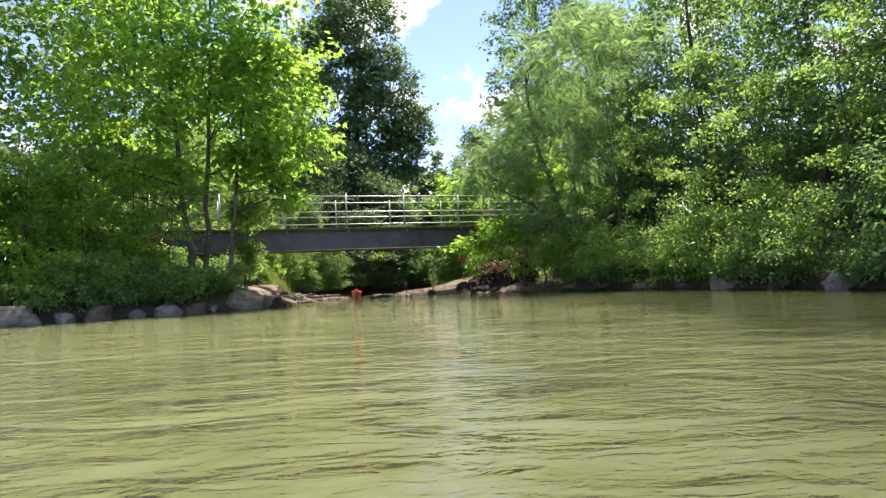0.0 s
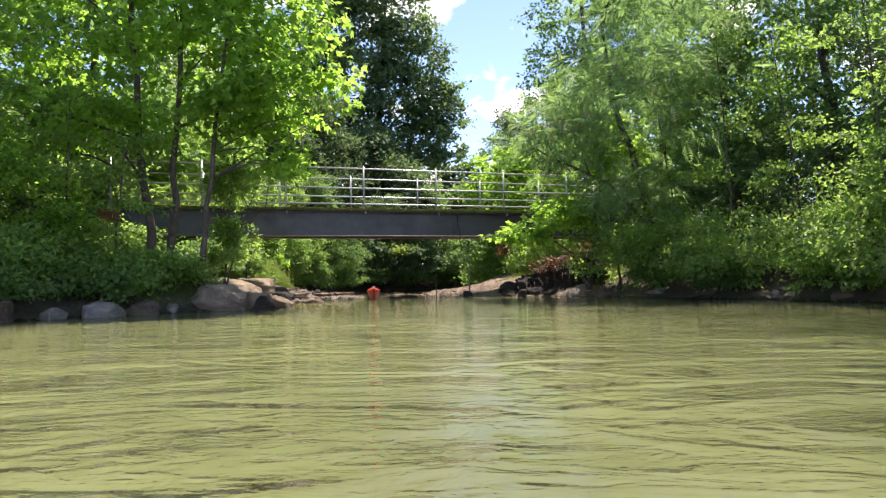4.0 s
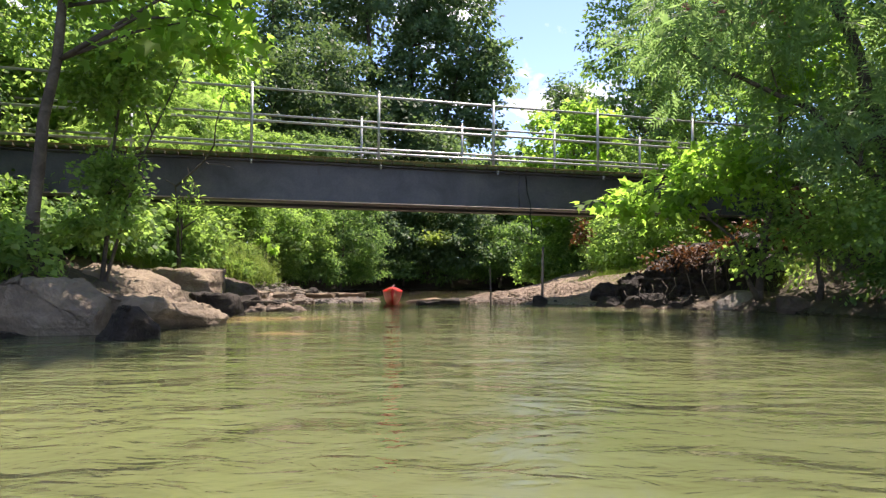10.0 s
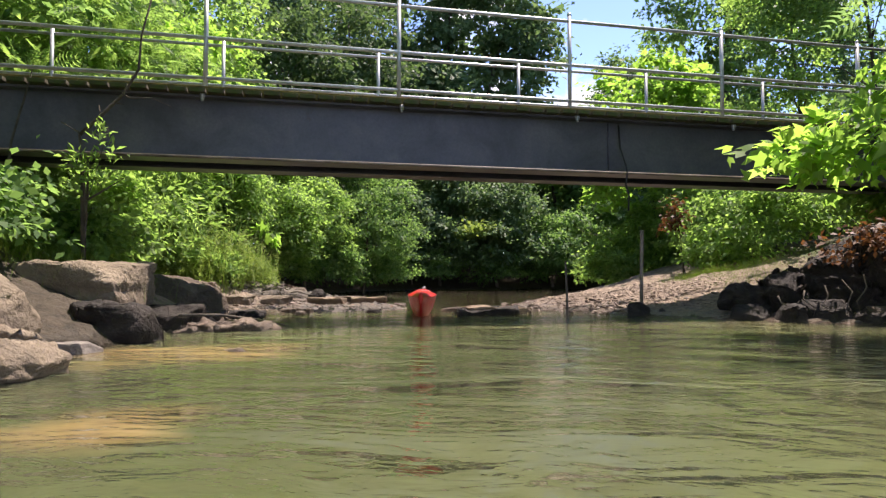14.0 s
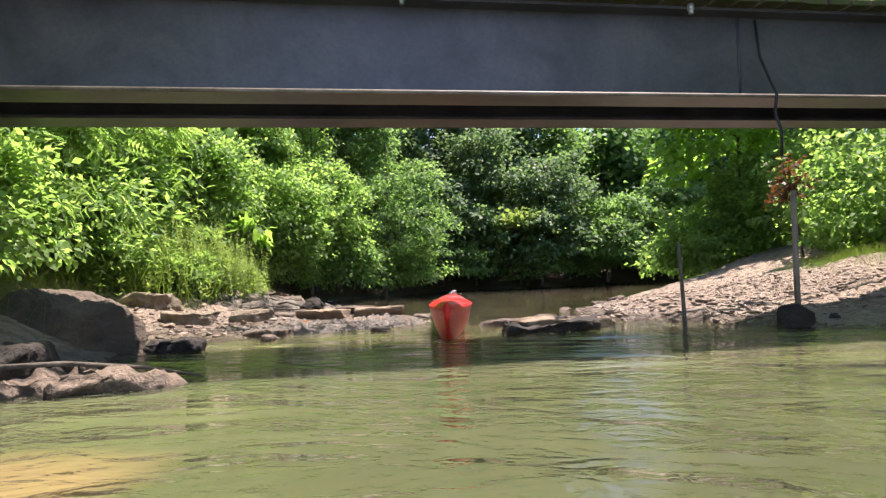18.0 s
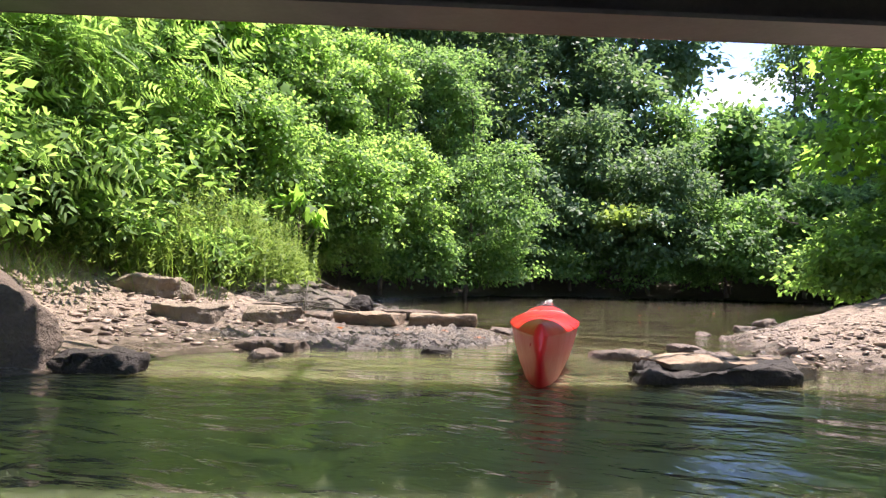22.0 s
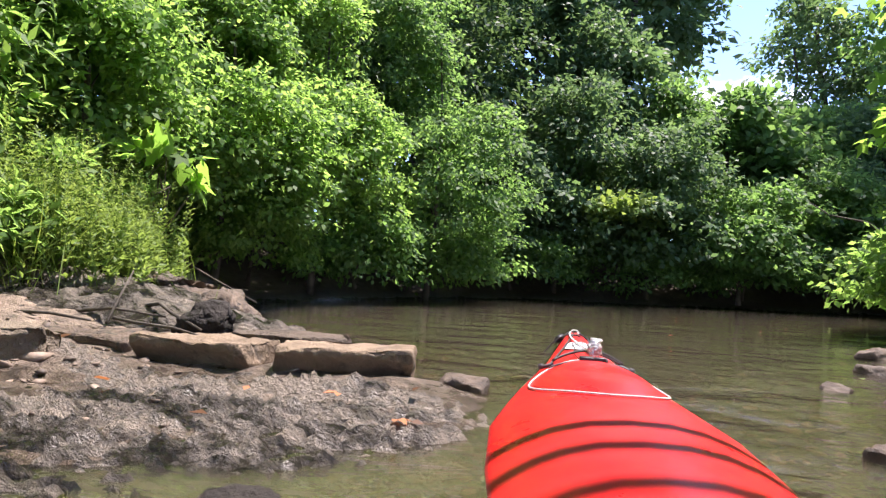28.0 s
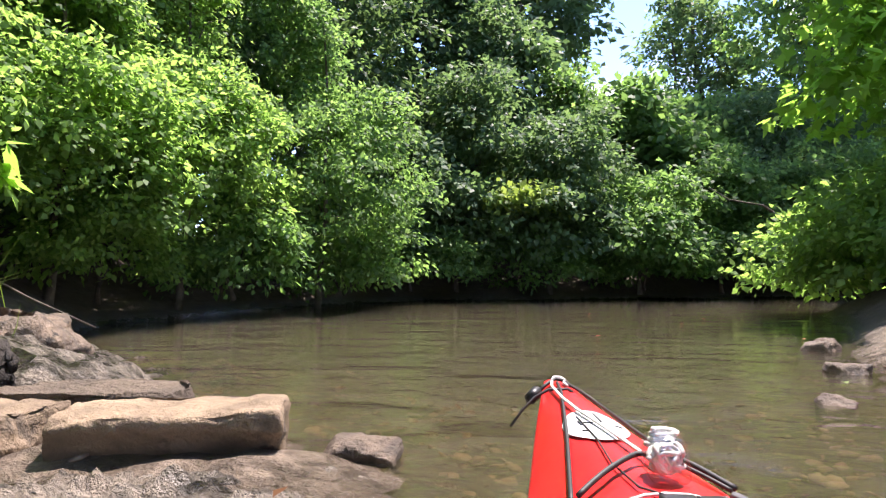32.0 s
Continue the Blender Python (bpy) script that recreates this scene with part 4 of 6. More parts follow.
for k, (b, n, mat, lab) in enumerate([
        ([(-7.9, 18.5, 0.75, 1.1, 0.8, 0.4), (-9.3, 17.9, 1.0, 1.2, 0.9, 0.6)], 11000, LEAF_BRIGHT, "dense green shrub on the shaded shore"),
        ([(-6.6, 19.8, 0.75, 0.7, 0.5, 0.35), (-7.1, 19.3, 0.8, 0.7, 0.6, 0.4)], 6000, LEAF_BRIGHT, "low shrub behind the boulders"),
        # sycamore leaf colour brightens this shrub in the trees' shade
        ([(-10.6, 16.2, 1.3, 1.7, 1.2, 1.1), (-12.2, 15.4, 2.0, 1.8, 1.4, 1.7)], 17000, LEAF_SYCAMORE, "broad leafy shrub at the water"),
        ([(-13.0, 16.4, 3.4, 2.2, 2.0, 2.4), (-15.0, 15.0, 4.2, 2.4, 2.2, 3.0)], 17000, LEAF_YELLOW, "tall light green bush"),
        ([(-9.0, 17.2, 0.9, 1.3, 0.8, 0.8), (-7.6, 18.6, 0.8, 1.2, 0.7, 0.6)], 9000, LEAF_BRIGHT, "leafy shrub leaning over the shore boulders"),
        ([(-11.0, 15.2, 1.1, 1.3, 0.9, 0.95), (-12.6, 13.6, 1.2, 1.4, 1.1, 1.1)], 11000, LEAF_BRIGHT, "leafy shrub leaning over the shore boulders"),
        ([(-7.2, 22.6, 1.15, 0.9, 1.0, 0.5)], 8000, LEAF_SHRUB, "shrub above the flat boulder"),
        ([(-7.2, 24.6, 1.0, 0.8, 0.8, 0.5), (-7.9, 26.2, 1.2, 0.8, 0.8, 0.7)], 11000, LEAF_BRIGHT, "bright shrub under the footbridge"),
        ([(-12.4, 22.2, 3.4, 2.2, 1.6, 2.2), (-10.6, 24.0, 3.6, 1.6, 1.3, 1.9)], 15000, LEAF_BRIGHT, "tall sunlit bush behind the sycamores"),
        # same bright leaf colour, light added to a bush the sycamores shade
        ([(-8.4, 18.6, 1.7, 0.9, 0.7, 1.0), (-9.7, 18.4, 2.3, 1.3, 1.0, 1.4), (-11.1, 18.0, 3.0, 1.5, 1.2, 1.9)], 15000, LEAF_SYCAMORE, "tall leafy bush beside the sycamore trunks"),
        ([(-9.4, 23.0, 1.5, 1.3, 1.2, 0.7)], 9000, LEAF_BRIGHT, "sunlit bush beside the footbridge")]):
    tree("shrub", lab, B, (b[0][0], b[0][1], on_ground(b[0][0], b[0][1])), [([(b[0][0], b[0][1], on_ground(b[0][0], b[0][1]) - 0.1), (b[0][0] + 0.1, b[0][1], b[0][2])], 0.04)], b, int(n * 0.85), OVAL, mat, 0.1, 120 + k, 34, 0.3, 4, "shrubs", hollow=0.8, hang=0.5)
for k, (x, y, h, r) in enumerate([(-15.5, 22, 15, 4.2), (-12.5, 27, 15, 3.6), (-19, 15, 14, 4.5)]):
    tree("tree", "tall broadleaf tree with a dense green crown", T, (x, y, 1.2), [([(x, y, 1.0), (x + 0.2, y, h * 0.45), (x + 0.1, y + 0.2, h * 0.85)], 0.22)],
         [(x, y, h * 0.45, r, r, h * 0.3), (x + 0.4, y, h * 0.75, r * 0.85, r * 0.85, h * 0.26)], 13000, OVAL, LEAF_SHRUB, 0.24, 140 + k, 24, 0.6, 10, "woodland trees")

twig = thing("dead_branch", (-6.2, 23.6, 0.7), "bare forked grey branch standing before the girder", "branch")
for pts, r in (([(-6.42, 23.9, 0.5), (-6.45, 23.9, 1.2), (-6.47, 23.9, 1.72), (-6.51, 23.9, 2.02)], 0.022), ([(-6.5, 23.9, 2.0), (-6.29, 23.92, 2.19), (-6.05, 23.94, 2.42), (-5.9, 23.96, 2.68), (-5.87, 23.95, 3.03), (-5.74, 23.95, 3.5)], 0.015),
               ([(-6.51, 23.9, 2.02), (-6.72, 23.9, 2.14)], 0.008), ([(-6.05, 23.94, 2.42), (-5.95, 23.9, 2.36), (-5.72, 23.9, 2.36), (-5.5, 23.9, 2.26)], 0.005), ([(-6.29, 23.92, 2.19), (-6.33, 23.95, 2.32)], 0.006), ([(-6.15, 23.93, 2.33), (-6.02, 23.9, 2.3)], 0.006),
               ([(-7.36, 23.9, 1.2), (-7.28, 23.9, 1.95), (-7.1, 23.9, 2.54), (-7.06, 23.9, 2.7)], 0.012)):
    tube("twig", pts, [1.35 * r * (1 - 0.6 * i / (len(pts) - 1)) for i in range(len(pts))], BARK, twig, 7)
tree("shoot", "small bright leafy shoot growing up the dead branch", B, (-6.35, 23.8, 0.6), [([(-6.35, 23.8, 0.5), (-6.33, 23.8, 1.3), (-6.15, 23.85, 2.05)], 0.008)], [(-6.32, 23.8, 1.5, 0.14, 0.14, 0.3), (-6.2, 23.85, 1.85, 0.12, 0.1, 0.2)], 220, SPEAR, LEAF_BRIGHT, 0.1, 462, 8, 0.12, 3, hang=-0.2)
# left bank past the bridge
for k, (name, b, n, shape, mat, size, lab) in enumerate([
        ("sumac", [(-9.2, 27.2, 2.3, 1.5, 1.3, 1.7)], 2300, PINNATE, LEAF_BRIGHT, 0.42, "sumac with long feathered leaves on the bank"),
        ("sumac", [(-9.8, 29.2, 3.9, 1.9, 1.6, 2.4)], 3200, PINNATE, LEAF_BRIGHT, 0.42, "tall sumac with long feathered leaves"),
        ("shrub", [(-8.7, 28.4, 1.3, 0.9, 0.8, 0.8), (-9.0, 29.5, 1.8, 1.0, 1.0, 1.2)], 17000, SPEAR, LEAF_BRIGHT, 0.16, "bright green weedy shrub behind the beach"),
        ("shrub", [(-8.8, 31.4, 2.1, 1.35, 1.2, 1.65), (-9.4, 31.6, 4.2, 1.3, 1.3, 1.3)], 44000, OVAL, LEAF_BRIGHT, 0.078, "rounded sunlit shrub on the bank"),
        ("shrub", [(-8.2, 33.0, 1.7, 1.3, 1.2, 1.45), (-9.0, 33.5, 3.6, 1.3, 1.3, 1.2)], 46000, OVAL, LEAF_BRIGHT, 0.078, "dense rounded shrub hanging over the water"),
        ("shrub", [(-7.8, 34.8, 1.85, 1.4, 1.25, 1.65), (-8.8, 35.2, 4.2, 1.3, 1.3, 1.3)], 42000, OVAL, LEAF_BRIGHT, 0.082, "dense rounded shrub hanging over the water"),
        ("shrub", [(-6.7, 37.0, 1.85, 1.6, 1.5, 1.65), (-8.0, 37.4, 4.4, 1.6, 1.6, 1.6)], 40000, OVAL, LEAF_SHRUB, 0.085, "vine-draped shrub trailing into the water")]):
    x, y = b[0][0], b[0][1]
    z = max(on_ground(x, y), 0.0)
    tree(name, lab, B, (x, y, z), [([(x, y, z - 0.1), (x + 0.15, y, b[0][2]), (x, y + 0.1, b[-1][2] + 0.3)], 0.05)], b, n, shape, mat, size, 160 + k, 18 if shape is OVAL else 8, 0.2 if shape is OVAL else 0.4, 5, "shrubs on the far bank",
         hang=0.6 if shape is OVAL else 0.35, hollow=0.3)
for k, (x, y, h, r, mat) in enumerate([(-12.2, 31.5, 9.0, 2.6, LEAF_BRIGHT), (-11.6, 35.0, 10.0, 2.6, LEAF_BRIGHT), (-10.0, 38.5, 10.0, 2.6, LEAF_DARK), (-13.5, 27.5, 8.0, 2.4, LEAF_BRIGHT), (-8.6, 41.5, 12.0, 2.8, LEAF_DARK)]):
    tree("tree", "leafy young tree behind the bank shrubs", T, (x, y, 1.2), [([(x, y, 1.0), (x + 0.2, y, h * 0.5), (x + 0.1, y + 0.2, h * 0.85)], 0.12)],
         [(x, y, h * 0.42, r, r, h * 0.3), (x + 0.3, y, h * 0.72, r * 0.85, r * 0.85, h * 0.26)], 21000, OVAL, mat, 0.165, 180 + k, 26, 0.4, 9, "bank trees")

for k, (x, y, h) in enumerate([(-9.6, 31.2, 5.2), (-9.9, 33.2, 6.0)]):
    tree("sycamore", "sycamore sapling with broad yellow-green leaves on the bank", T, (x, y, 0.9), [([(x, y, 0.6), (x + 0.1, y, h * 0.5), (x + 0.25, y - 0.2, h)], 0.05)], [(x + 0.4, y - 0.5, h * 0.72, 1.1, 1.0, 1.2), (x + 0.2, y - 0.3, h, 0.8, 0.8, 0.8)], 1500, LOBED, LEAF_SYCAMORE, 0.2, 470 + k, 12, 0.34, 9, "sycamore saplings")
for k, (x, y, h) in enumerate([(-8.5, 29.8, 0.9), (-7.9, 30.3, 0.7), (-8.0, 28.4, 0.6), (-8.8, 28.9, 1.1), (-7.5, 29.3, 0.5)]):
    z = on_ground(x, y)
    tree("weed", "feathery green weeds growing among the grass", "weed", (x, y, z), [([(x, y, z - 0.05), (x + 0.05, y, z + h)], 0.012)], [(x, y, z + h * 0.6, 0.35, 0.35, h * 0.6)], 2600, SPEAR, LEAF_BRIGHT, 0.1, 440 + k, 22, 0.2, 4, "weeds", hang=0.2)
tree("seedling", "sycamore seedling with a few very large bright leaves", B, (-7.45, 31.1, 0.4), [([(-7.5, 31.15, 0.2), (-7.46, 31.1, 0.9), (-7.4, 31.05, 1.55)], 0.014)], [(-7.42, 31.05, 1.25, 0.26, 0.25, 0.42)], 34, LOBED, LEAF_SYCAMORE, 0.21, 461, 5, 0.18, 5, hang=0.1)
# far shore
tree("tree", "very tall dark tree with an open, many-stemmed crown", T, (-6.2, 50, 1.0), [([(-6.2, 50, 0.8), (-6.0, 50, 8), (-5.2, 50.2, 19)], 0.34), ([(-6.2, 50, 2.0), (-7.6, 50.2, 9), (-8.6, 50, 18)], 0.24), ([(-5.6, 50, 3.0), (-4.0, 49.8, 8), (-2.8, 50, 13)], 0.2)],
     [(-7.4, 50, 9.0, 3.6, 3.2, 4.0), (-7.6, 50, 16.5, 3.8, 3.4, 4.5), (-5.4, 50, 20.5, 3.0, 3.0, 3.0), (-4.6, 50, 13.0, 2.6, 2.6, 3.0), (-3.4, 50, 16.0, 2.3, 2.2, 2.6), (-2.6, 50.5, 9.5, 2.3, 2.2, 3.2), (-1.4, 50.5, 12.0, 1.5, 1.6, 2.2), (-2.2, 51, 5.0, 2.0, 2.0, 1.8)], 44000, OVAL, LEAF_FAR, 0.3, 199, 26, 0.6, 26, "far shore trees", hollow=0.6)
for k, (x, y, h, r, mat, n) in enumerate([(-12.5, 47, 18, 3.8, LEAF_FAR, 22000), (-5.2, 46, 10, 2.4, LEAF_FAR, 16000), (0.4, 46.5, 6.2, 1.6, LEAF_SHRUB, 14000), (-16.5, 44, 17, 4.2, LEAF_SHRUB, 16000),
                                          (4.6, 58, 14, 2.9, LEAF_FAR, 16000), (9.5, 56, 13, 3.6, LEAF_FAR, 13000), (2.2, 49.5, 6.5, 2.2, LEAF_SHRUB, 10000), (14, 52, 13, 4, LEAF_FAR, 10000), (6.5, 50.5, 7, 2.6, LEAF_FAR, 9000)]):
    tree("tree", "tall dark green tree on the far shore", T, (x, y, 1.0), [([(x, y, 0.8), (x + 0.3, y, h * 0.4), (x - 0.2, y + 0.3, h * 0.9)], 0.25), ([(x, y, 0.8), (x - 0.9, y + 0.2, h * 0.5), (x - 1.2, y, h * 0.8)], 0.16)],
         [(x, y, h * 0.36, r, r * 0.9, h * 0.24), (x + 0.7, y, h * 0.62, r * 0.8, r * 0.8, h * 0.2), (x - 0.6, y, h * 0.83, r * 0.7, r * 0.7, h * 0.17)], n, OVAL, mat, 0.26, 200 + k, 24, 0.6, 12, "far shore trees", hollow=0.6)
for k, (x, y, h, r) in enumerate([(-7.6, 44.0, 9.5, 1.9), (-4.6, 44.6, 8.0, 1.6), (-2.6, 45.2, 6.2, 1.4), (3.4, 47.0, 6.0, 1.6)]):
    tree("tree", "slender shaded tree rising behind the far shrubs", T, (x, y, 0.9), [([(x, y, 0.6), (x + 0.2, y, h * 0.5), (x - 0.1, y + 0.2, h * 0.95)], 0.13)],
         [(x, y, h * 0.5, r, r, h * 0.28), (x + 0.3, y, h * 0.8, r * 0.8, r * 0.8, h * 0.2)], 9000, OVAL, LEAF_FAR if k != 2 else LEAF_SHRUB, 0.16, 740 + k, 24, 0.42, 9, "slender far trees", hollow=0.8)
# leaf tone stands in for light: darker shrubs left, a brighter one right
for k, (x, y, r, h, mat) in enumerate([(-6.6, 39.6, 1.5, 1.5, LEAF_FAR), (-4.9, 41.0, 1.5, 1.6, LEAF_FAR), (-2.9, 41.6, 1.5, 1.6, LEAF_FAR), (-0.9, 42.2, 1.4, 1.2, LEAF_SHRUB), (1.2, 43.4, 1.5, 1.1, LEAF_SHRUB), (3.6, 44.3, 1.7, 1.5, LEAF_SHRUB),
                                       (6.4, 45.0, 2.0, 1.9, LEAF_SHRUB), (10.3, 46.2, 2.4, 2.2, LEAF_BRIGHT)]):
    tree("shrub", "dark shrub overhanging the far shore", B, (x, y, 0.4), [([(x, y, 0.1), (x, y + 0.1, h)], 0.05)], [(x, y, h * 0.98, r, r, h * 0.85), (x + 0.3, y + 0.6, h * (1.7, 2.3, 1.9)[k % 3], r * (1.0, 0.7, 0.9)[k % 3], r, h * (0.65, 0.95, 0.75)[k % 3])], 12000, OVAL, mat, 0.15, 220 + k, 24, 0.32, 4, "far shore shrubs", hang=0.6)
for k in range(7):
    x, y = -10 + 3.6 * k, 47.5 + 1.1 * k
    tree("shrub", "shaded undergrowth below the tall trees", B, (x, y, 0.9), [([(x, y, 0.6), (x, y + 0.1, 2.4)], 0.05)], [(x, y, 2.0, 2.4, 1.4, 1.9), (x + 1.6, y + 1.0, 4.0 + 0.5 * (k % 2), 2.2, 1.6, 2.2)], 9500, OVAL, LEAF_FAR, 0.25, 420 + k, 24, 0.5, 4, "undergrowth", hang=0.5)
tree("shrub", "bright trailing growth hanging down to the water", B, (-7.95, 33.6, 0.4), [([(-8.2, 33.8, 0.2), (-7.95, 33.5, 0.9)], 0.03)], [(-7.9, 33.5, 0.95, 0.8, 0.8, 0.6)], 6500, OVAL, LEAF_BRIGHT, 0.075, 655, 24, 0.24, 3, "trailing growth", hang=0.7)
for k, (x, y, r, h) in enumerate([(-7.3, 35.0, 1.0, 0.7), (-6.4, 37.2, 1.2, 0.75), (-5.7, 39.6, 1.3, 0.8), (-3.6, 41.0, 1.6, 0.8), (-0.8, 42.0, 1.7, 0.8), (2.2, 43.6, 1.8, 0.9), (5.9, 45.2, 2.1, 1.1)]):
    tree("shrub", "trailing green growth hanging down to the water", B, (x, y, 0.4), [([(x, y + 0.3, 0.2), (x, y, h)], 0.03)], [(x, y, h, r, 0.6, h * 0.75)], 4600, OVAL, LEAF_SHRUB, 0.1, 640 + k, 24, 0.28, 3, "trailing growth", hang=0.7)
for k, (x, y) in enumerate([(-13.5, 25.0), (-14.2, 29.0), (-14.0, 33.5), (-12.6, 38.0), (-17.0, 18.0), (-16.5, 22.5), (-20.0, 12.0), (13.5, 27.5), (13.8, 21.5), (14.2, 16.0), (14.6, 10.5), (9.5, 31.0), (8.0, 37.5)]):
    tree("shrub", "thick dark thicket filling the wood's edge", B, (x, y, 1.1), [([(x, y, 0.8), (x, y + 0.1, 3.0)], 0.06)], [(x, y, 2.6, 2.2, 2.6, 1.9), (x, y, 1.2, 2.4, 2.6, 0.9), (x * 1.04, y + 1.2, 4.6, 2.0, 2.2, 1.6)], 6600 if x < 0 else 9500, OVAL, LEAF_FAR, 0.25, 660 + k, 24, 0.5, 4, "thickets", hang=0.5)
tree("shrub", "pale yellow-green bush catching the sun", B, (-3.5, 41.6, 0.3), [([(-3.5, 41.6, 0.2), (-3.5, 40.8, 2.0)], 0.04)], [(-3.5, 40.3, 2.0, 0.6, 0.5, 0.28)], 1100, OVAL, LEAF_WEED, 0.17, 240, 18, 0.35, 4)

# right bank before the bridge
tree("mimosa", "mimosa tree with feathery leaves reaching over the water", T, (4.6, 23.4, 0.7), [([(4.6, 23.4, 0.5), (4.2, 23.3, 2.6), (3.4, 23.2, 5.0), (3.2, 23.2, 7.5)], 0.13), ([(4.4, 23.3, 1.6), (3.2, 23.3, 3.0), (1.4, 23.3, 3.9)], 0.07)],
     [(2.0, 23.2, 3.9, 1.5, 1.2, 0.9), (3.7, 22.6, 4.9, 2.1, 1.9, 1.7), (4.9, 22.5, 7.6, 2.2, 2.0, 1.9), (3.6, 23.0, 2.6, 1.2, 1.0, 0.8)], 2800, FEATHER, LEAF_FERN, 0.52, 250, 7, 0.5, 14, flat=0.3)
tree("sycamore", "young sycamore with broad pale leaves at the water", T, (2.9, 24.5, 0.4), [([(2.9, 24.5, 0.2), (2.4, 24.2, 1.2), (1.3, 23.8, 1.9)], 0.04), ([(2.9, 24.5, 0.2), (3.2, 24.5, 2.4), (3.3, 24.4, 5.0)], 0.06)],
     [(0.95, 23.8, 1.65, 0.75, 0.6, 0.32), (2.2, 24.0, 2.1, 0.9, 0.8, 0.75), (3.7, 24.7, 4.0, 1.0, 1.0, 1.1)], 3300, LOBED, LEAF_SYCAMORE, 0.15, 251, 14, 0.32, 10)
for k, (b, n, mat) in enumerate([
        # first shrub: lighter leaf colour makes up for the mimosa's shade
        ([(3.6, 24.0, 1.1, 1.2, 1.0, 1.0), (4.5, 22.3, 1.2, 1.2, 1.1, 1.1), (3.6, 22.2, 1.3, 0.8, 0.8, 0.7)], 13000, LEAF_BRIGHT), ([(5.5, 20.7, 1.1, 1.3, 1.4, 0.95), (5.0, 21.0, 0.8, 0.9, 1.2, 0.45)], 15000, LEAF_BRIGHT), ([(6.8, 18.2, 1.4, 1.3, 1.7, 1.3), (6.3, 18.2, 0.8, 0.8, 1.6, 0.45)], 13000, LEAF_BRIGHT),
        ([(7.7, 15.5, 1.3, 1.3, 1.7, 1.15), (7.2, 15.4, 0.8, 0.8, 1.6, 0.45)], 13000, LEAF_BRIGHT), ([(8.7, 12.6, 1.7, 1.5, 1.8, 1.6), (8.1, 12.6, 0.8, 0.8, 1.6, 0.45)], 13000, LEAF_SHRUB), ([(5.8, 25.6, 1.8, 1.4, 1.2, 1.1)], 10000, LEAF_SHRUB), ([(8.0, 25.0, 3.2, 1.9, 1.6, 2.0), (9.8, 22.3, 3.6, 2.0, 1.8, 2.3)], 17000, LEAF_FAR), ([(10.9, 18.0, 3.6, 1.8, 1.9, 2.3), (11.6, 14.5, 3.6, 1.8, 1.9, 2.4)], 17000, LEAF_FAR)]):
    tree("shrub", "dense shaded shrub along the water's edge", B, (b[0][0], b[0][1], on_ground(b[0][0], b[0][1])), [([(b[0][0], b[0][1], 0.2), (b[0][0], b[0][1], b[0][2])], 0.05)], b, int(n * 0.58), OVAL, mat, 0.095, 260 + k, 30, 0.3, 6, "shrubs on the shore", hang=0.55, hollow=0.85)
for k, (b, n) in enumerate([([(-7.3, 18.3, 0.5, 0.7, 0.4, 0.4), (-8.5, 17.0, 0.55, 0.8, 0.5, 0.45)], 4200), ([(-9.7, 15.9, 0.55, 0.9, 0.5, 0.45), (-11.0, 14.9, 0.55, 1.0, 0.5, 0.45)], 5200),
                            ([(4.2, 22.8, 0.5, 0.6, 0.6, 0.42), (5.2, 21.0, 0.5, 0.6, 0.8, 0.42)], 4600), ([(6.4, 18.6, 0.5, 0.6, 0.9, 0.42), (6.9, 16.8, 0.5, 0.5, 0.8, 0.42)], 5000), ([(7.3, 15.0, 0.5, 0.6, 1.0, 0.42), (8.0, 12.8, 0.5, 0.6, 1.2, 0.42)], 5400)]):
    x, y = b[0][:2]
    tree("shrub", "straggling growth trailing down to the shore rocks", B, (x, y, on_ground(x, y)), [([(x, y, 0.05), (x + 0.1, y, 0.6)], 0.02)], b, n, OVAL, LEAF_BRIGHT if k % 2 else LEAF_SHRUB, 0.095, 740 + k, 24, 0.26, 4, "trailing growth", hang=0.7, hollow=0.8)
for k, (x, y, h, lean) in enumerate([(4.9, 22.9, 4.6, -0.5), (5.7, 21.6, 6.0, -0.3), (6.5, 20.0, 5.4, -0.6), (7.2, 18.4, 6.2, -0.4), (7.9, 16.6, 5.0, -0.5), (8.7, 14.6, 5.6, -0.3),
                                          (-7.6, 19.2, 3.4, 0.3), (-8.5, 19.0, 4.2, 0.2), (-9.5, 18.6, 4.4, -0.2), (-10.6, 17.6, 4.0, 0.3), (-11.6, 16.6, 4.6, 0.2)]):
    z = on_ground(x, y)
    tree("sapling", "slender sapling with patchy sunlit leaves on the shore", T, (x, y, z), [([(x, y, z - 0.1), (x + 0.3 * lean, y - 0.1, h * 0.5), (x + lean, y - 0.2, h)], 0.035)],
         [(x + lean * (0.2 + 0.8 * i / 4) + 0.3 * (-1) ** i, y - 0.15, h * (0.3 + 0.17 * i), 0.5, 0.45, 0.3) for i in range(5)], 1900, OVAL, LEAF_BRIGHT, 0.1, 700 + k, 22, 0.26, 6, "saplings", hang=0.5)
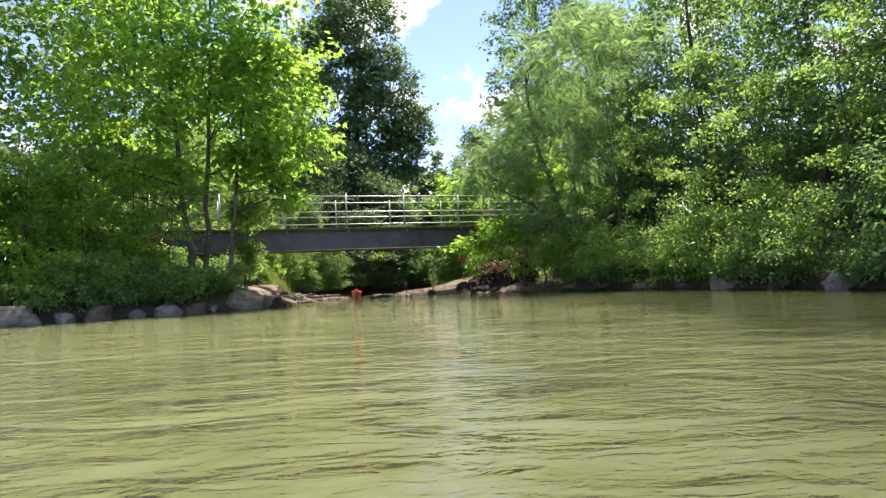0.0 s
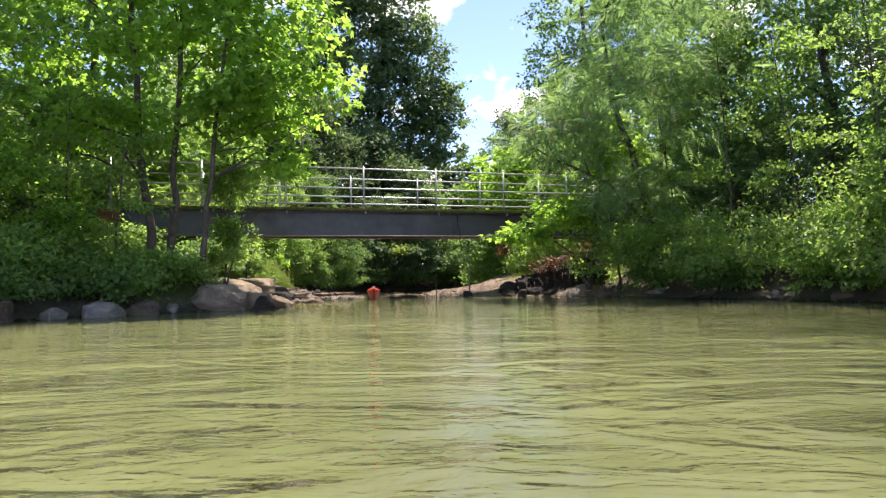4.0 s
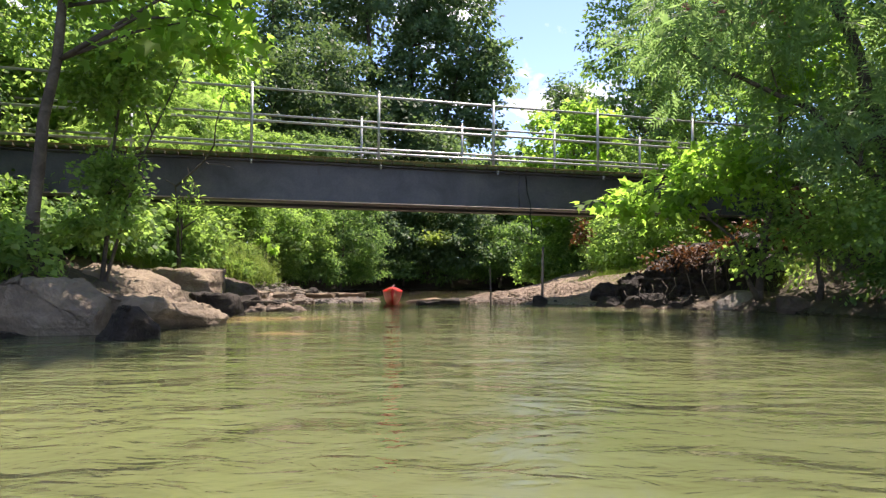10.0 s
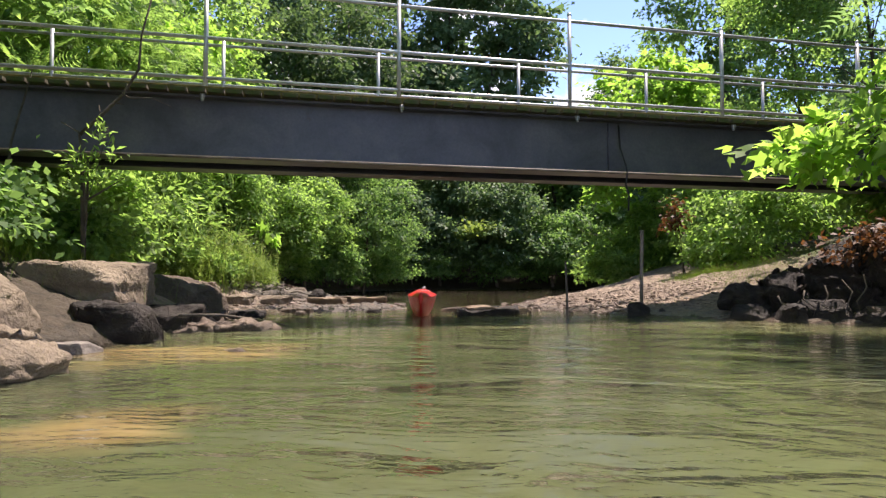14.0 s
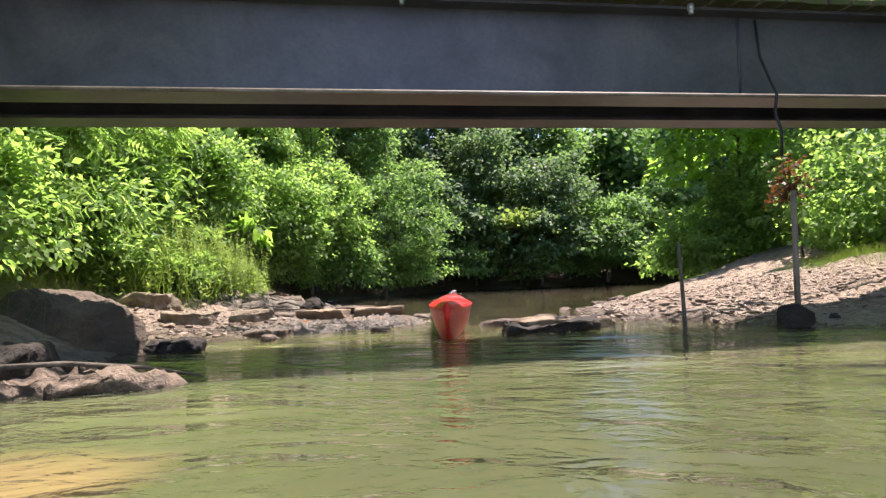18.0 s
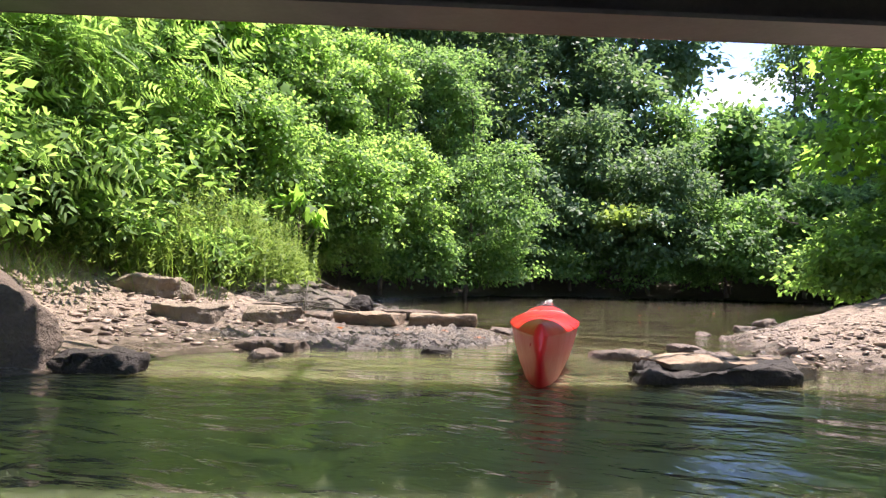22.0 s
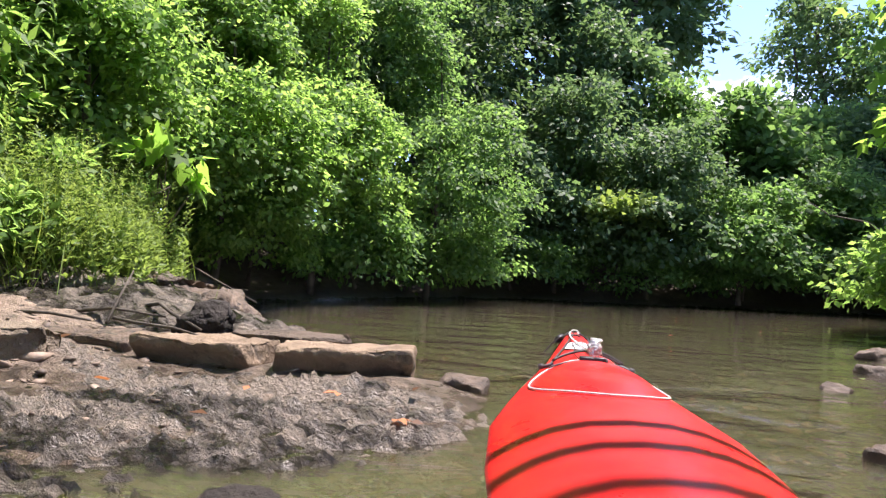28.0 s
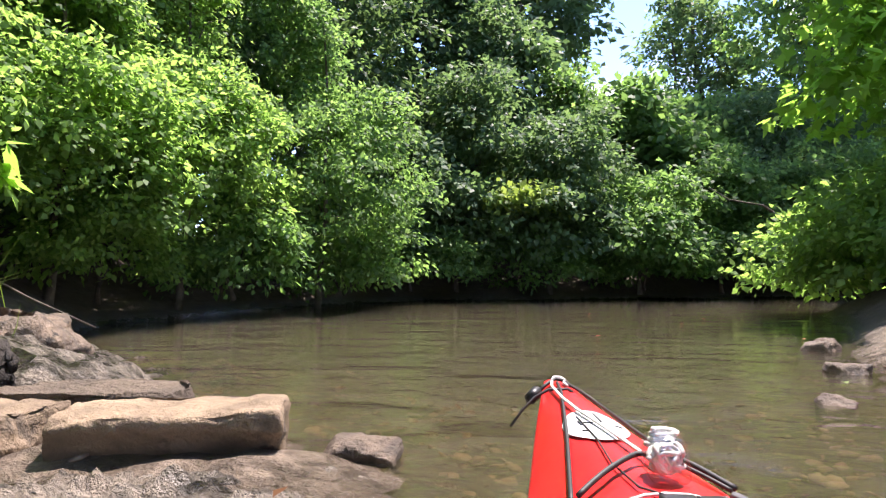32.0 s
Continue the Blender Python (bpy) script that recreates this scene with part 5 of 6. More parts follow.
for k, (x, y, h, r, mat, n) in enumerate([(10.0, 24.8, 13, 3.1, LEAF_SHRUB, 19000), (8.4, 27.6, 12, 2.7, LEAF_SHRUB, 16000), (11.0, 19.3, 12, 3.2, LEAF_SHRUB, 19000), (12.0, 14.6, 11, 3.0, LEAF_SHRUB, 19000), (13, 10.2, 10.5, 3.0, LEAF_SHRUB, 14000), (7.8, 30.3, 13, 3.0, LEAF_SHRUB, 16000),
                                          (13.5, 24, 13, 4.0, LEAF_FAR, 15000), (15, 17, 12.5, 4.3, LEAF_FAR, 15000), (12.5, 30, 14, 4.0, LEAF_FAR, 12000)]):
    tree("tree", "tall leafy tree crowding the bank", T, (x, y, 1.0), [([(x, y, 0.8), (x - 0.2, y, h * 0.4), (x - 0.5, y, h * 0.85)], 0.17)],
         [(x - 0.6, y, h * 0.33, r, r, h * 0.2), (x - 0.2, y, h * 0.55, r * 0.95, r * 0.95, h * 0.2), (x, y, h * 0.8, r * 0.8, r * 0.8, h * 0.2)], int(n * 0.85), OVAL, mat, 0.165, 280 + k, 26, 0.45, 12, "bank-side trees", hollow=0.85)

PINK = surface("pink_flower", [(0.5, 0.14, 0.15), (0.62, 0.24, 0.24), (0.7, 0.4, 0.38)], 30.0, 0.8, 0.1, 0.002, 200)
mimosa = next(o for o in scene.objects if o.name == "mimosa")
rng = np.random.default_rng(77)
p, o = crown_points([(2.2, 22.7, 4.2, 1.1, 0.8, 0.4), (3.8, 21.7, 5.2, 1.7, 1.0, 1.0), (4.4, 21.9, 4.2, 1.2, 0.9, 0.5)], 150, rng, 3, 0.4)
for c in p[:46]:
    spikes = rng.normal(size=(26, 3))
    spikes[:, 2] = np.abs(spikes[:, 2])
    part_mesh("flower", leaves_mesh(SPEAR, np.repeat(c[None], 26, 0), spikes, rng.normal(size=(26, 3)), rng.uniform(0.04, 0.075, 26)), PINK, mimosa, smooth=False)

# right bank past the bridge
tree("sycamore", "young sycamore with large bright leaves beside the creek bend", T, (1.6, 35.6, 0.4), [([(1.6, 35.6, 0.2), (1.45, 35.5, 2.2), (1.4, 35.4, 6.0)], 0.06)],
     [(1.0, 35.2, 3.1, 1.25, 1.2, 1.3), (1.4, 35.4, 4.9, 1.6, 1.5, 1.7)], 4000, LOBED, LEAF_SYCAMORE, 0.18, 300, 14, 0.36, 12)
for k, (b, n, mat) in enumerate([([(1.3, 36.4, 0.9, 1.3, 1.1, 0.75), (1.0, 35.5, 1.0, 1.25, 1.0, 0.95), (0.4, 36.6, 0.7, 0.9, 0.8, 0.65), (2.0, 35.2, 2.0, 1.1, 1.0, 1.0)], 22000, LEAF_BRIGHT), ([(2.6, 31.6, 1.7, 1.4, 1.2, 1.0), (2.0, 31.2, 1.0, 0.9, 0.8, 0.6)], 9000, LEAF_BRIGHT), ([(2.2, 33.6, 1.6, 1.3, 1.2, 1.1), (3.6, 34.5, 2.6, 1.6, 1.4, 1.6)], 9000, LEAF_BRIGHT),
                                 ([(4.4, 29.0, 2.0, 1.3, 1.1, 1.2)], 9000, LEAF_BRIGHT)]):
    tree("shrub", "leafy shrub above the gravel bar", B, (b[0][0], b[0][1], on_ground(b[0][0], b[0][1])), [([(b[0][0], b[0][1], 0.2), (b[0][0], b[0][1], b[0][2])], 0.04)], b, n, OVAL, mat, 0.11, 310 + k, 26, 0.28, 4, "shrubs past the bridge", hang=0.5)
tree("tree", "tall leafy tree rising beyond the creek bend", T, (8.66, 53.37, 1.0), [([(8.66, 53.37, 0.8), (8.66, 53.37, 8.81), (8.66, 53.37, 17.77), (8.66, 53.37, 26.73)], 0.3)],
     [(7.38, 53.11, 9.45, 2.94, 2.56, 3.33), (7.89, 53.11, 14.69, 3.33, 2.82, 3.58), (8.4, 53.37, 20.33, 3.58, 2.94, 3.84), (9.04, 53.37, 25.96, 3.71, 3.07, 3.58), (11.48, 53.62, 13.29, 3.33, 2.82, 4.1), (12.5, 53.62, 19.05, 3.33, 2.82, 4.1)], 32000, OVAL, LEAF_SHRUB, 0.27, 320, 26, 0.62, 16, hollow=0.5)
tree("tree", "leafy tree rising behind the footbridge", T, (6.0, 37.0, 1.0), [([(6.0, 37.0, 0.8), (5.8, 37.0, 4.0), (5.5, 36.9, 8.0)], 0.1)], [(5.2, 36.8, 4.6, 2.0, 1.7, 1.9), (5.6, 37.0, 7.6, 2.0, 1.8, 1.9)], 10500, OVAL, LEAF_BRIGHT, 0.13, 321, 26, 0.36, 10)
tree("tree", "leafy tree leaning beside the footbridge railing", T, (7.6, 36.0, 1.0), [([(7.6, 36.0, 0.8), (7.2, 35.8, 4.0), (6.6, 35.5, 9.0)], 0.1)], [(5.6, 35.4, 7.0, 1.8, 1.5, 1.6), (7.2, 35.8, 8.8, 2.0, 1.7, 2.0), (4.6, 35.0, 8.6, 1.4, 1.2, 1.2)], 12000, OVAL, LEAF_SHRUB, 0.13, 322, 26, 0.36, 10)
tree("dead_branch", "broken branch with rust-brown dead leaves", B, (1.3, 31.6, 0.7), [([(1.3, 31.6, 0.6), (1.2, 31.5, 1.4), (1.0, 31.4, 2.0)], 0.02)], [(1.05, 31.4, 1.6, 0.22, 0.22, 0.5)], 260, OVAL, LEAF_DEAD, 0.1, 330, 10, 0.22, 4)
tree("dead_branch", "fallen branch with dry reddish leaves under the overhang", B, (2.6, 25.9, 0.4), [([(2.6, 25.9, 0.3), (2.2, 25.8, 0.9), (1.8, 25.7, 1.2)], 0.02)], [(2.0, 25.75, 0.85, 0.6, 0.35, 0.3), (2.6, 25.5, 1.05, 0.6, 0.4, 0.35), (3.1, 25.2, 1.2, 0.5, 0.4, 0.3)], 1100, OVAL, LEAF_DEAD, 0.08, 331, 12, 0.2, 7)
rnd = random.Random(91)
for k in range(9):
    x = 1.1 + 0.2 * k
    y, h = 26.0 - 0.33 * (x - 1.1), 0.3 + 0.32 * (x - 1.1)
    pts = [(x + rnd.uniform(-0.05, 0.05) + 0.06 * j * rnd.uniform(-1, 1), y - 0.12 - 0.05 * j, h * (1 - 0.27 * j)) for j in range(4)]
    tagged(tube("root", pts, [0.011, 0.009, 0.007, 0.004], BARK, segs=6), "thin bare root hanging from the cut bank", "root", "roots of the cut bank")


# distant woods all round, too far to count
def woods():
    rng = np.random.default_rng(400)
    blobs = []
    for i in range(190):
        a = rng.uniform(0, 2 * math.pi)
        d = rng.uniform(48, 110)
        x, y = d * math.sin(a), 20 + d * math.cos(a)
        if (abs(x) < 19 and 40 < y < 84) or (y < -8 and d < 80):
            continue
        h = rng.uniform(9, 15) if abs(x) > 19 or y < 0 else rng.uniform(7, 10)
        blobs.append((x, y, h * 0.5, 7, 7, h * 0.55))
    for i in range(26):
        s = -1 if i % 2 else 1
        h = rng.uniform(9, 13)
        blobs.append((s * rng.uniform(19, 32), rng.uniform(4, 46), h * 0.5, 4.5, 4.5, h * 0.55))
    for x in range(-14, 27, 5):
        blobs.append((x, 118 + rng.uniform(-4, 4), 12, 4.5, 4.5, rng.uniform(10, 13)))
    p, o = crown_points(blobs, 48000, rng, 24, 1.4)
    back = [(x, 112 + rng.uniform(-4, 4), 11, 4.0, 4.0, rng.uniform(9.5, 13)) for x in range(-16, 30, 4)]
    p2, o2 = crown_points(back, 17000, rng, 24, 0.9, hollow=0.8)
    p, o = np.concatenate([p, p2]), np.concatenate([o, o2])
    ny, nz = leaf_turns(o, rng)
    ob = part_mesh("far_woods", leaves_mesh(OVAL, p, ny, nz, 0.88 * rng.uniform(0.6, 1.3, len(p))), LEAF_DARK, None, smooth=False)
    tagged(ob, "distant green woods around the creek", "woods", kind="stuff")


woods()


# ---- grass ----
def grass(name, label, spots, n, height, seed):
    rng = np.random.default_rng(seed)
    q = rng.integers(len(spots), size=n)
    s = np.array(spots)
    xy = s[q, :2] + rng.normal(size=(n, 2)) * s[q, 2:3] * 0.5
    z = ground_height(xy[:, 0], xy[:, 1])
    keep = z > 0.08
    xy, z = xy[keep], z[keep]
    m = len(z)
    at = np.column_stack([xy, z - 0.02])
    ny = rng.normal(size=(m, 3)) * 0.42
    ny[:, 2] = 1
    nz = rng.normal(size=(m, 3))
    nz[:, 2] = 0.1
    me = leaves_mesh(BLADE, at, ny, nz, height * s[q[keep], 3] * rng.uniform(0.45, 1.15, m))
    return tagged(part_mesh(name, me, LEAF_GRASS, None, smooth=False), label, "grass", kind="stuff")


grass("tall_grass", "tall yellow-green grass on the beach edge", [(-8.0, 29.2, 0.8, 0.9), (-7.6, 29.9, 0.5, 0.75), (-8.4, 28.5, 0.6, 0.8), (-7.8, 30.7, 0.5, 0.7)], 5500, 0.9, 500)


def weeds(spots, n, seed):
    """Upright feathery weeds: many thin stems set with small narrow leaves."""
    rng = np.random.default_rng(seed)
    s = np.array(spots)
    q = rng.integers(len(s), size=n)
    xy = s[q, :2] + rng.normal(size=(n, 2)) * s[q, 2:3] * 0.5
    z = ground_height(xy[:, 0], xy[:, 1])
    keep = z > 0.07
    xy, z, q = xy[keep], z[keep], q[keep]
    m, per = len(z), 54
    tall = s[q, 3] * rng.uniform(0.6, 1.35, m)
    lean = rng.normal(size=(m, 2)) * 0.13
    w = rng.uniform(0.12, 1.0, (m, per))
    x = xy[:, None, :] + lean[:, None, :] * (tall[:, None] * w ** 1.6)[..., None]
    at = np.concatenate([x, (z[:, None] + tall[:, None] * w)[..., None]], -1).reshape(-1, 3)
    turn = rng.uniform(0, 6.28, m * per)
    ny = np.column_stack([np.cos(turn), np.sin(turn), rng.uniform(0.2, 1.3, m * per)])
    nz = np.column_stack([-np.cos(turn) * 0.6, -np.sin(turn) * 0.6, np.ones(m * per)]) + rng.normal(size=(m * per, 3)) * 0.3
    size = (0.088 * (1.15 - 0.85 * w) * rng.uniform(0.7, 1.2, (m, per))).ravel()
    ob = part_mesh("tall_weeds", leaves_mesh(SPEAR, at, ny, nz, size), LEAF_WEED, None, smooth=False)
    tagged(ob, "feathery light green weeds along the beach edge", "weeds", kind="stuff")


weeds([(-8.0, 29.3, 0.8, 1.05), (-7.5, 30.0, 0.5, 0.75), (-8.5, 28.4, 0.7, 1.1), (-7.7, 30.8, 0.5, 0.8), (-8.9, 27.3, 0.6, 0.9), (-7.3, 30.4, 0.35, 0.45)], 1150, 505)
grass("low_grass", "short green grass and weeds on the banks", [(-7.4, 30.2, 0.6, 1.0), (-8.6, 27.2, 1.0, 1.2), (-7.0, 24.0, 1.0, 1.2), (2.2, 28.6, 1.2, 0.7), (1.4, 30.0, 0.8, 0.6), (-7.0, 19.5, 1.0, 1.2), (3.8, 25.6, 0.9, 1.0), (-8.3, 25.4, 0.9, 1.3)], 20000, 0.32, 501)


# ---- pebbles ----
def pebbles(name, label, n, centre, reach, seed, lo, hi, material=None, top=9.0):
    rng = np.random.default_rng(seed)
    ico = bmesh.new()
    bmesh.ops.create_icosphere(ico, subdivisions=1, radius=1.0)
    tv = np.array([v.co[:] for v in ico.verts])
    tf = [tuple(v.index for v in f.verts) for f in ico.faces]
    ico.free()
    xy = np.array(centre) + rng.normal(size=(n, 2)) * np.array(reach)
    z = ground_height(xy[:, 0], xy[:, 1])
    keep = (z > -0.14) & (z < top)
    xy, z = xy[keep], z[keep]
    m = len(z)
    at = np.column_stack([xy, z + 0.004])
    ny = rng.normal(size=(m, 3)) * np.array([1, 1, 0.15])
    nz = rng.normal(size=(m, 3)) * 0.25 + np.array([0, 0, 1])
    shape = (tv * np.array([0.75, 1.0, 0.26]) * rng.uniform(0.6, 1.3, (len(tv), 1)), tf)
    me = leaves_mesh(shape, at, ny, nz, lo * (hi / lo) ** (rng.uniform(0, 1, m) ** 2.2))
    ob = part_mesh(name, me, material or PEBBLE_MIX, None, smooth=False)
    return tagged(ob, label, "pebbles", kind="stuff")


def pebble_mix():
    n = Nodes("mixed_pebbles")
    rnd = n.add("NewGeometry").outputs["Random Per Island"]
    co = n.add("TexCoord").outputs["Object"]
    col = n.ramp(rnd, (0.0, (0.08, 0.06, 0.046)), (0.35, (0.2, 0.145, 0.105)), (0.7, (0.26, 0.19, 0.136)), (1.0, (0.31, 0.245, 0.185)))
    f = n.noise(30.0, 5.0, 0.6, co)
    col = n.mix(0.5, col, n.ramp(f, (0.3, grey(0.5)), (0.7, grey(1.0))), "MULTIPLY")
    pr = n.add("BsdfPrincipled", Base_Color=col, Roughness=0.7, Normal=n.bump(f, 0.5, 0.01))
    return n.done(pr.outputs[0])


PEBBLE_MIX = pebble_mix()


def mud_material(name, dry, slope):
    """Drying mud: tan crust on the high spots, dark and shiny in the hollows."""
    n = Nodes(name)
    co = n.add("TexCoord").outputs["Object"]
    at = n.add("Mapping", Vector=co, Scale=(1.0, 1.8, 1.0)).outputs[0]
    a = n.noise(2.2, 6.0, 0.65, at, 0.8)
    b = n.noise(11.0, 6.0, 0.7, at)
    f = n.noise(55.0, 4.0, 0.7, co)
    mixed = n.math("ADD", n.math("MULTIPLY", a, 0.75), n.math("MULTIPLY", b, 0.45))
    y = n.add("SeparateXYZ", Vector=co).outputs["Y"]
    mixed = n.math("ADD", mixed, n.math("ADD", n.math("MULTIPLY", n.math("SUBTRACT", y, 28.1), slope), dry))
    col = n.ramp(mixed, (0.47, (0.022, 0.019, 0.015)), (0.57, (0.095, 0.08, 0.062)), (0.68, (0.3, 0.245, 0.185)))
    col = n.mix(0.5, col, n.ramp(f, (0.3, grey(0.5)), (0.7, grey(1.0))), "MULTIPLY")
    ro = n.ramp(mixed, (0.5, grey(0.1)), (0.68, grey(0.7)))
    g = n.noise(130.0, 3.0, 0.6, co, 0.5)
    h = n.math("ADD", n.math("MULTIPLY", b, 1.6), n.math("ADD", n.math("MULTIPLY", f, 0.9), n.math("MULTIPLY", g, 0.3)))
    pr = n.add("BsdfPrincipled", Base_Color=col, Roughness=ro, Specular_IOR_Level=0.6, Normal=n.bump(h, 1.0, 0.07))
    return n.done(pr.outputs[0])


MUD_FLAT = mud_material("drying_mud", 0.03, 0.1)
MUD_WET = mud_material("wet_broken_mud", -0.02, 0.0)
pebbles("beach_pebbles", "tan and grey stones on the gravel bar", 1000, (-6.8, 27.6), (0.9, 0.8), 600, 0.01, 0.05)
pebbles("beach_pebbles", "tan and grey stones on the sloping gravel bar", 4200, (-0.5, 28.6), (1.1, 1.1), 601, 0.009, 0.036)
pebbles("stone_shards", "flat broken pinkish stones at the bar's edge", 170, (-0.9, 27.9), (0.9, 0.5), 604, 0.03, 0.085)
pebbles("stone_shards", "flat broken stones along the beach", 160, (-6.2, 27.3), (0.9, 0.5), 605, 0.025, 0.08)


def mud_bar():
    """The lumpy, layered wet mud of the bar, a fine sheet over the ground."""
    step = 0.02
    xs, ys = np.arange(-7.2, -3.5, step), np.arange(26.5, 29.7, step)
    X, Y = np.meshgrid(xs, ys)
    Z = ground_height(X, Y)
    edge = np.clip(np.minimum(np.minimum(X - xs[0], xs[-1] - X), np.minimum(Y - ys[0], ys[-1] - Y)) / 0.4, 0, 1)
    edge = edge * np.clip((-5.75 + 0.4 * np.sin(Y * 5) - X) / -0.5 + 0.6, 0, 1)
    N = np.zeros(X.shape)
    for j in range(len(ys)):
        for i in range(len(xs)):
            x, y = X[j, i], Y[j, i]
            a = noise.noise(Vector((x * 1.6 + 7, y * 4.6, 3.0)))
            b = 1 - abs(noise.noise(Vector((x * 6.0, y * 9.0, 1.0)))) * 2
            c = noise.noise(Vector((x * 17, y * 21, 5.0)))
            e = noise.noise(Vector((x * 1.1 - y * 0.7, y * 5.5 + x * 0.6, 9.0))) * 5
            w = e - math.floor(e)
            g = noise.noise(Vector((x * 34, y * 38, 2.0)))
            wet = min(1.0, max(0.0, (28.75 - y) / 0.4))
            N[j, i] = 0.03 * a + 0.012 * b + (0.014 + 0.024 * wet) * c + (0.012 + 0.02 * wet) * g + 0.026 * min(1.0, w * 4) * (1 - w)
    back = np.clip((Y - 28.5) / 0.25, 0, 1)
    dip = 0.03 * np.exp(-((Y - 28.5) / 0.13) ** 2) * (X > -5.9)
    Z = Z + (0.0 - 0.03 * back - dip + 0.85 * N * (1 - 0.4 * back)) * edge - 0.05 * (1 - edge)
    n, m = len(xs), len(ys)
    q = [(j * n + i, j * n + i + 1, (j + 1) * n + i + 1, (j + 1) * n + i) for j in range(m - 1) for i in range(n - 1) if edge[j, i] > 0.02 and Z[j, i] > -0.12]
    ob = part_mesh("mud", mesh_from(np.stack([X, Y, Z], -1).reshape(-1, 3).tolist(), q), MUD_FLAT)
    tagged(ob, "lumpy wet grey-brown mud on the bar", "mud", kind="structure")


mud_bar()


def mud_bank():
    """The broken, lumpy mud at the foot of the grassy bank."""
    step = 0.03
    xs, ys = np.arange(-8.3, -5.0, step), np.arange(29.05, 31.8, step)
    X, Y = np.meshgrid(xs, ys)
    Z = ground_height(X, Y)
    inner = np.clip(np.minimum(np.minimum(X - xs[0], xs[-1] - X), np.minimum(Y - ys[0], ys[-1] - Y)) / 0.35, 0, 1)
    rise = 0.16 * np.exp(-(((X + 6.9) / 0.7) ** 2 + ((Y - 30.5) / 0.6) ** 2)) + 0.06 * np.exp(-(((X + 6.0) / 0.7) ** 2 + ((Y - 29.6) / 0.4) ** 2))
    for j in range(len(ys)):
        for i in range(len(xs)):
            v = Vector((X[j, i], Y[j, i], 0))
            a = 1 - abs(noise.noise(v * 3.1)) * 2
            b = noise.noise(v * 9.0 + Vector((3, 1, 0)))
            c = noise.noise(v * 21.0)
            Z[j, i] += (rise[j, i] + 0.05 * a + 0.045 * b + 0.02 * c) * inner[j, i] - 0.05 * (1 - inner[j, i])
    n, m = len(xs), len(ys)
    q = [(j * n + i, j * n + i + 1, (j + 1) * n + i + 1, (j + 1) * n + i) for j in range(m - 1) for i in range(n - 1) if inner[j, i] > 0.02 and Z[j, i] > -0.1]
    ob = part_mesh("mud", mesh_from(np.stack([X, Y, Z], -1).reshape(-1, 3).tolist(), q), MUD_WET)
    tagged(ob, "dark broken mud below the grassy bank", "mud", kind="structure")


mud_bank()
pebbles("creek_bed_pebbles", "stones on the shallow creek bed", 2200, (-3.4, 28.4), (1.3, 1.6), 603, 0.012, 0.045, top=-0.03)


# ---- kayak ----
def kayak_materials():
    n = Nodes("red_plastic")
    co = n.add("TexCoord").outputs["Object"]
    f = n.noise(55.0, 3.0, 0.6, co)
    a = n.noise(5.0, 5.0, 0.6, co)
    col = n.mix(n.ramp(a, (0.35, grey(0.0)), (0.75, grey(0.5))), (0.62, 0.012, 0.012), (0.5, 0.02, 0.018))
    pr = n.add("BsdfPrincipled", Base_Color=col, Roughness=n.ramp(a, (0.3, grey(0.25)), (0.7, grey(0.42))), Specular_IOR_Level=0.5, Normal=n.bump(f, 0.06, 0.002))
    red = n.done(pr.outputs[0])
    return red


RED = kayak_materials()
WHITE = surface("white_cord", [(0.6, 0.58, 0.55), (0.74, 0.73, 0.7), (0.8, 0.79, 0.77)], 30.0, 0.7, 0.3, 0.001, 300)
STICKER = surface("white_sticker", [(0.76, 0.76, 0.76), (0.8, 0.8, 0.8), (0.83, 0.83, 0.83)], 8.0, 0.4, 0.02, 0.001, 100)
WEBBING = surface("grey_webbing", [(0.05, 0.05, 0.055), (0.08, 0.08, 0.085), (0.11, 0.11, 0.115)], 60.0, 0.7, 0.4, 0.001, 260)
BLACK = surface("black_plastic", [(0.012, 0.012, 0.013), (0.02, 0.02, 0.021), (0.03, 0.03, 0.03)], 20.0, 0.4, 0.1, 0.001, 120)


def clear_bag():
    n = Nodes("clear_plastic_bag")
    co = n.add("TexCoord").outputs["Object"]
    f = n.noise(35.0, 3.0, 0.6, co, 0.8)
    nor = n.bump(f, 0.7, 0.01)
    gl = n.add("BsdfGlossy", Roughness=0.15, Normal=nor)
    tr = n.add("BsdfTransparent", Color=(0.92, 0.92, 0.92, 1))
    sh = n.add("MixShader", Fac=0.16)
    n.t.links.new(tr.outputs[0], sh.inputs[1])
    n.t.links.new(gl.outputs[0], sh.inputs[2])
    return n.done(sh.outputs[0])


BAG = clear_bag()
KAYAK = pose(-3.554, 28.267, 0, 0, 0.4, 7.7)
kayak = thing("kayak", (0, 0, 0), "red plastic kayak afloat with black deck lines", "kayak")
kayak.matrix_basis = KAYAK
LENGTH = 2.3


def beam_at(s):
    """Half the deck's width at s metres behind the bow."""
    if s < 1.15:
        return 0.017 + 0.25 * s * (1 - 0.3 * s)
    return 0.02 + 0.187 * max(0.0, math.cos(math.pi / 2 * (s - 1.15) / (LENGTH - 1.15))) ** 0.8


def deck_at(s):
    return 0.335 - 0.02 * min(1.0, s / 0.6)


def on_deck(s, x, up=0.0):
    """A point on the deck, s behind the bow and x to its right."""
    w = beam_at(s)
    return Vector((x, -s, deck_at(s) - 0.055 * min(1.0, s / 0.35) * min(1.0, abs(x) / w) ** 2.4 + up))


def kayak_part(name, me, material, label="", parent=None, smooth=True):
    ob = part_mesh(name, me, material, None, label, smooth)
    ob.parent = parent or kayak
    return ob


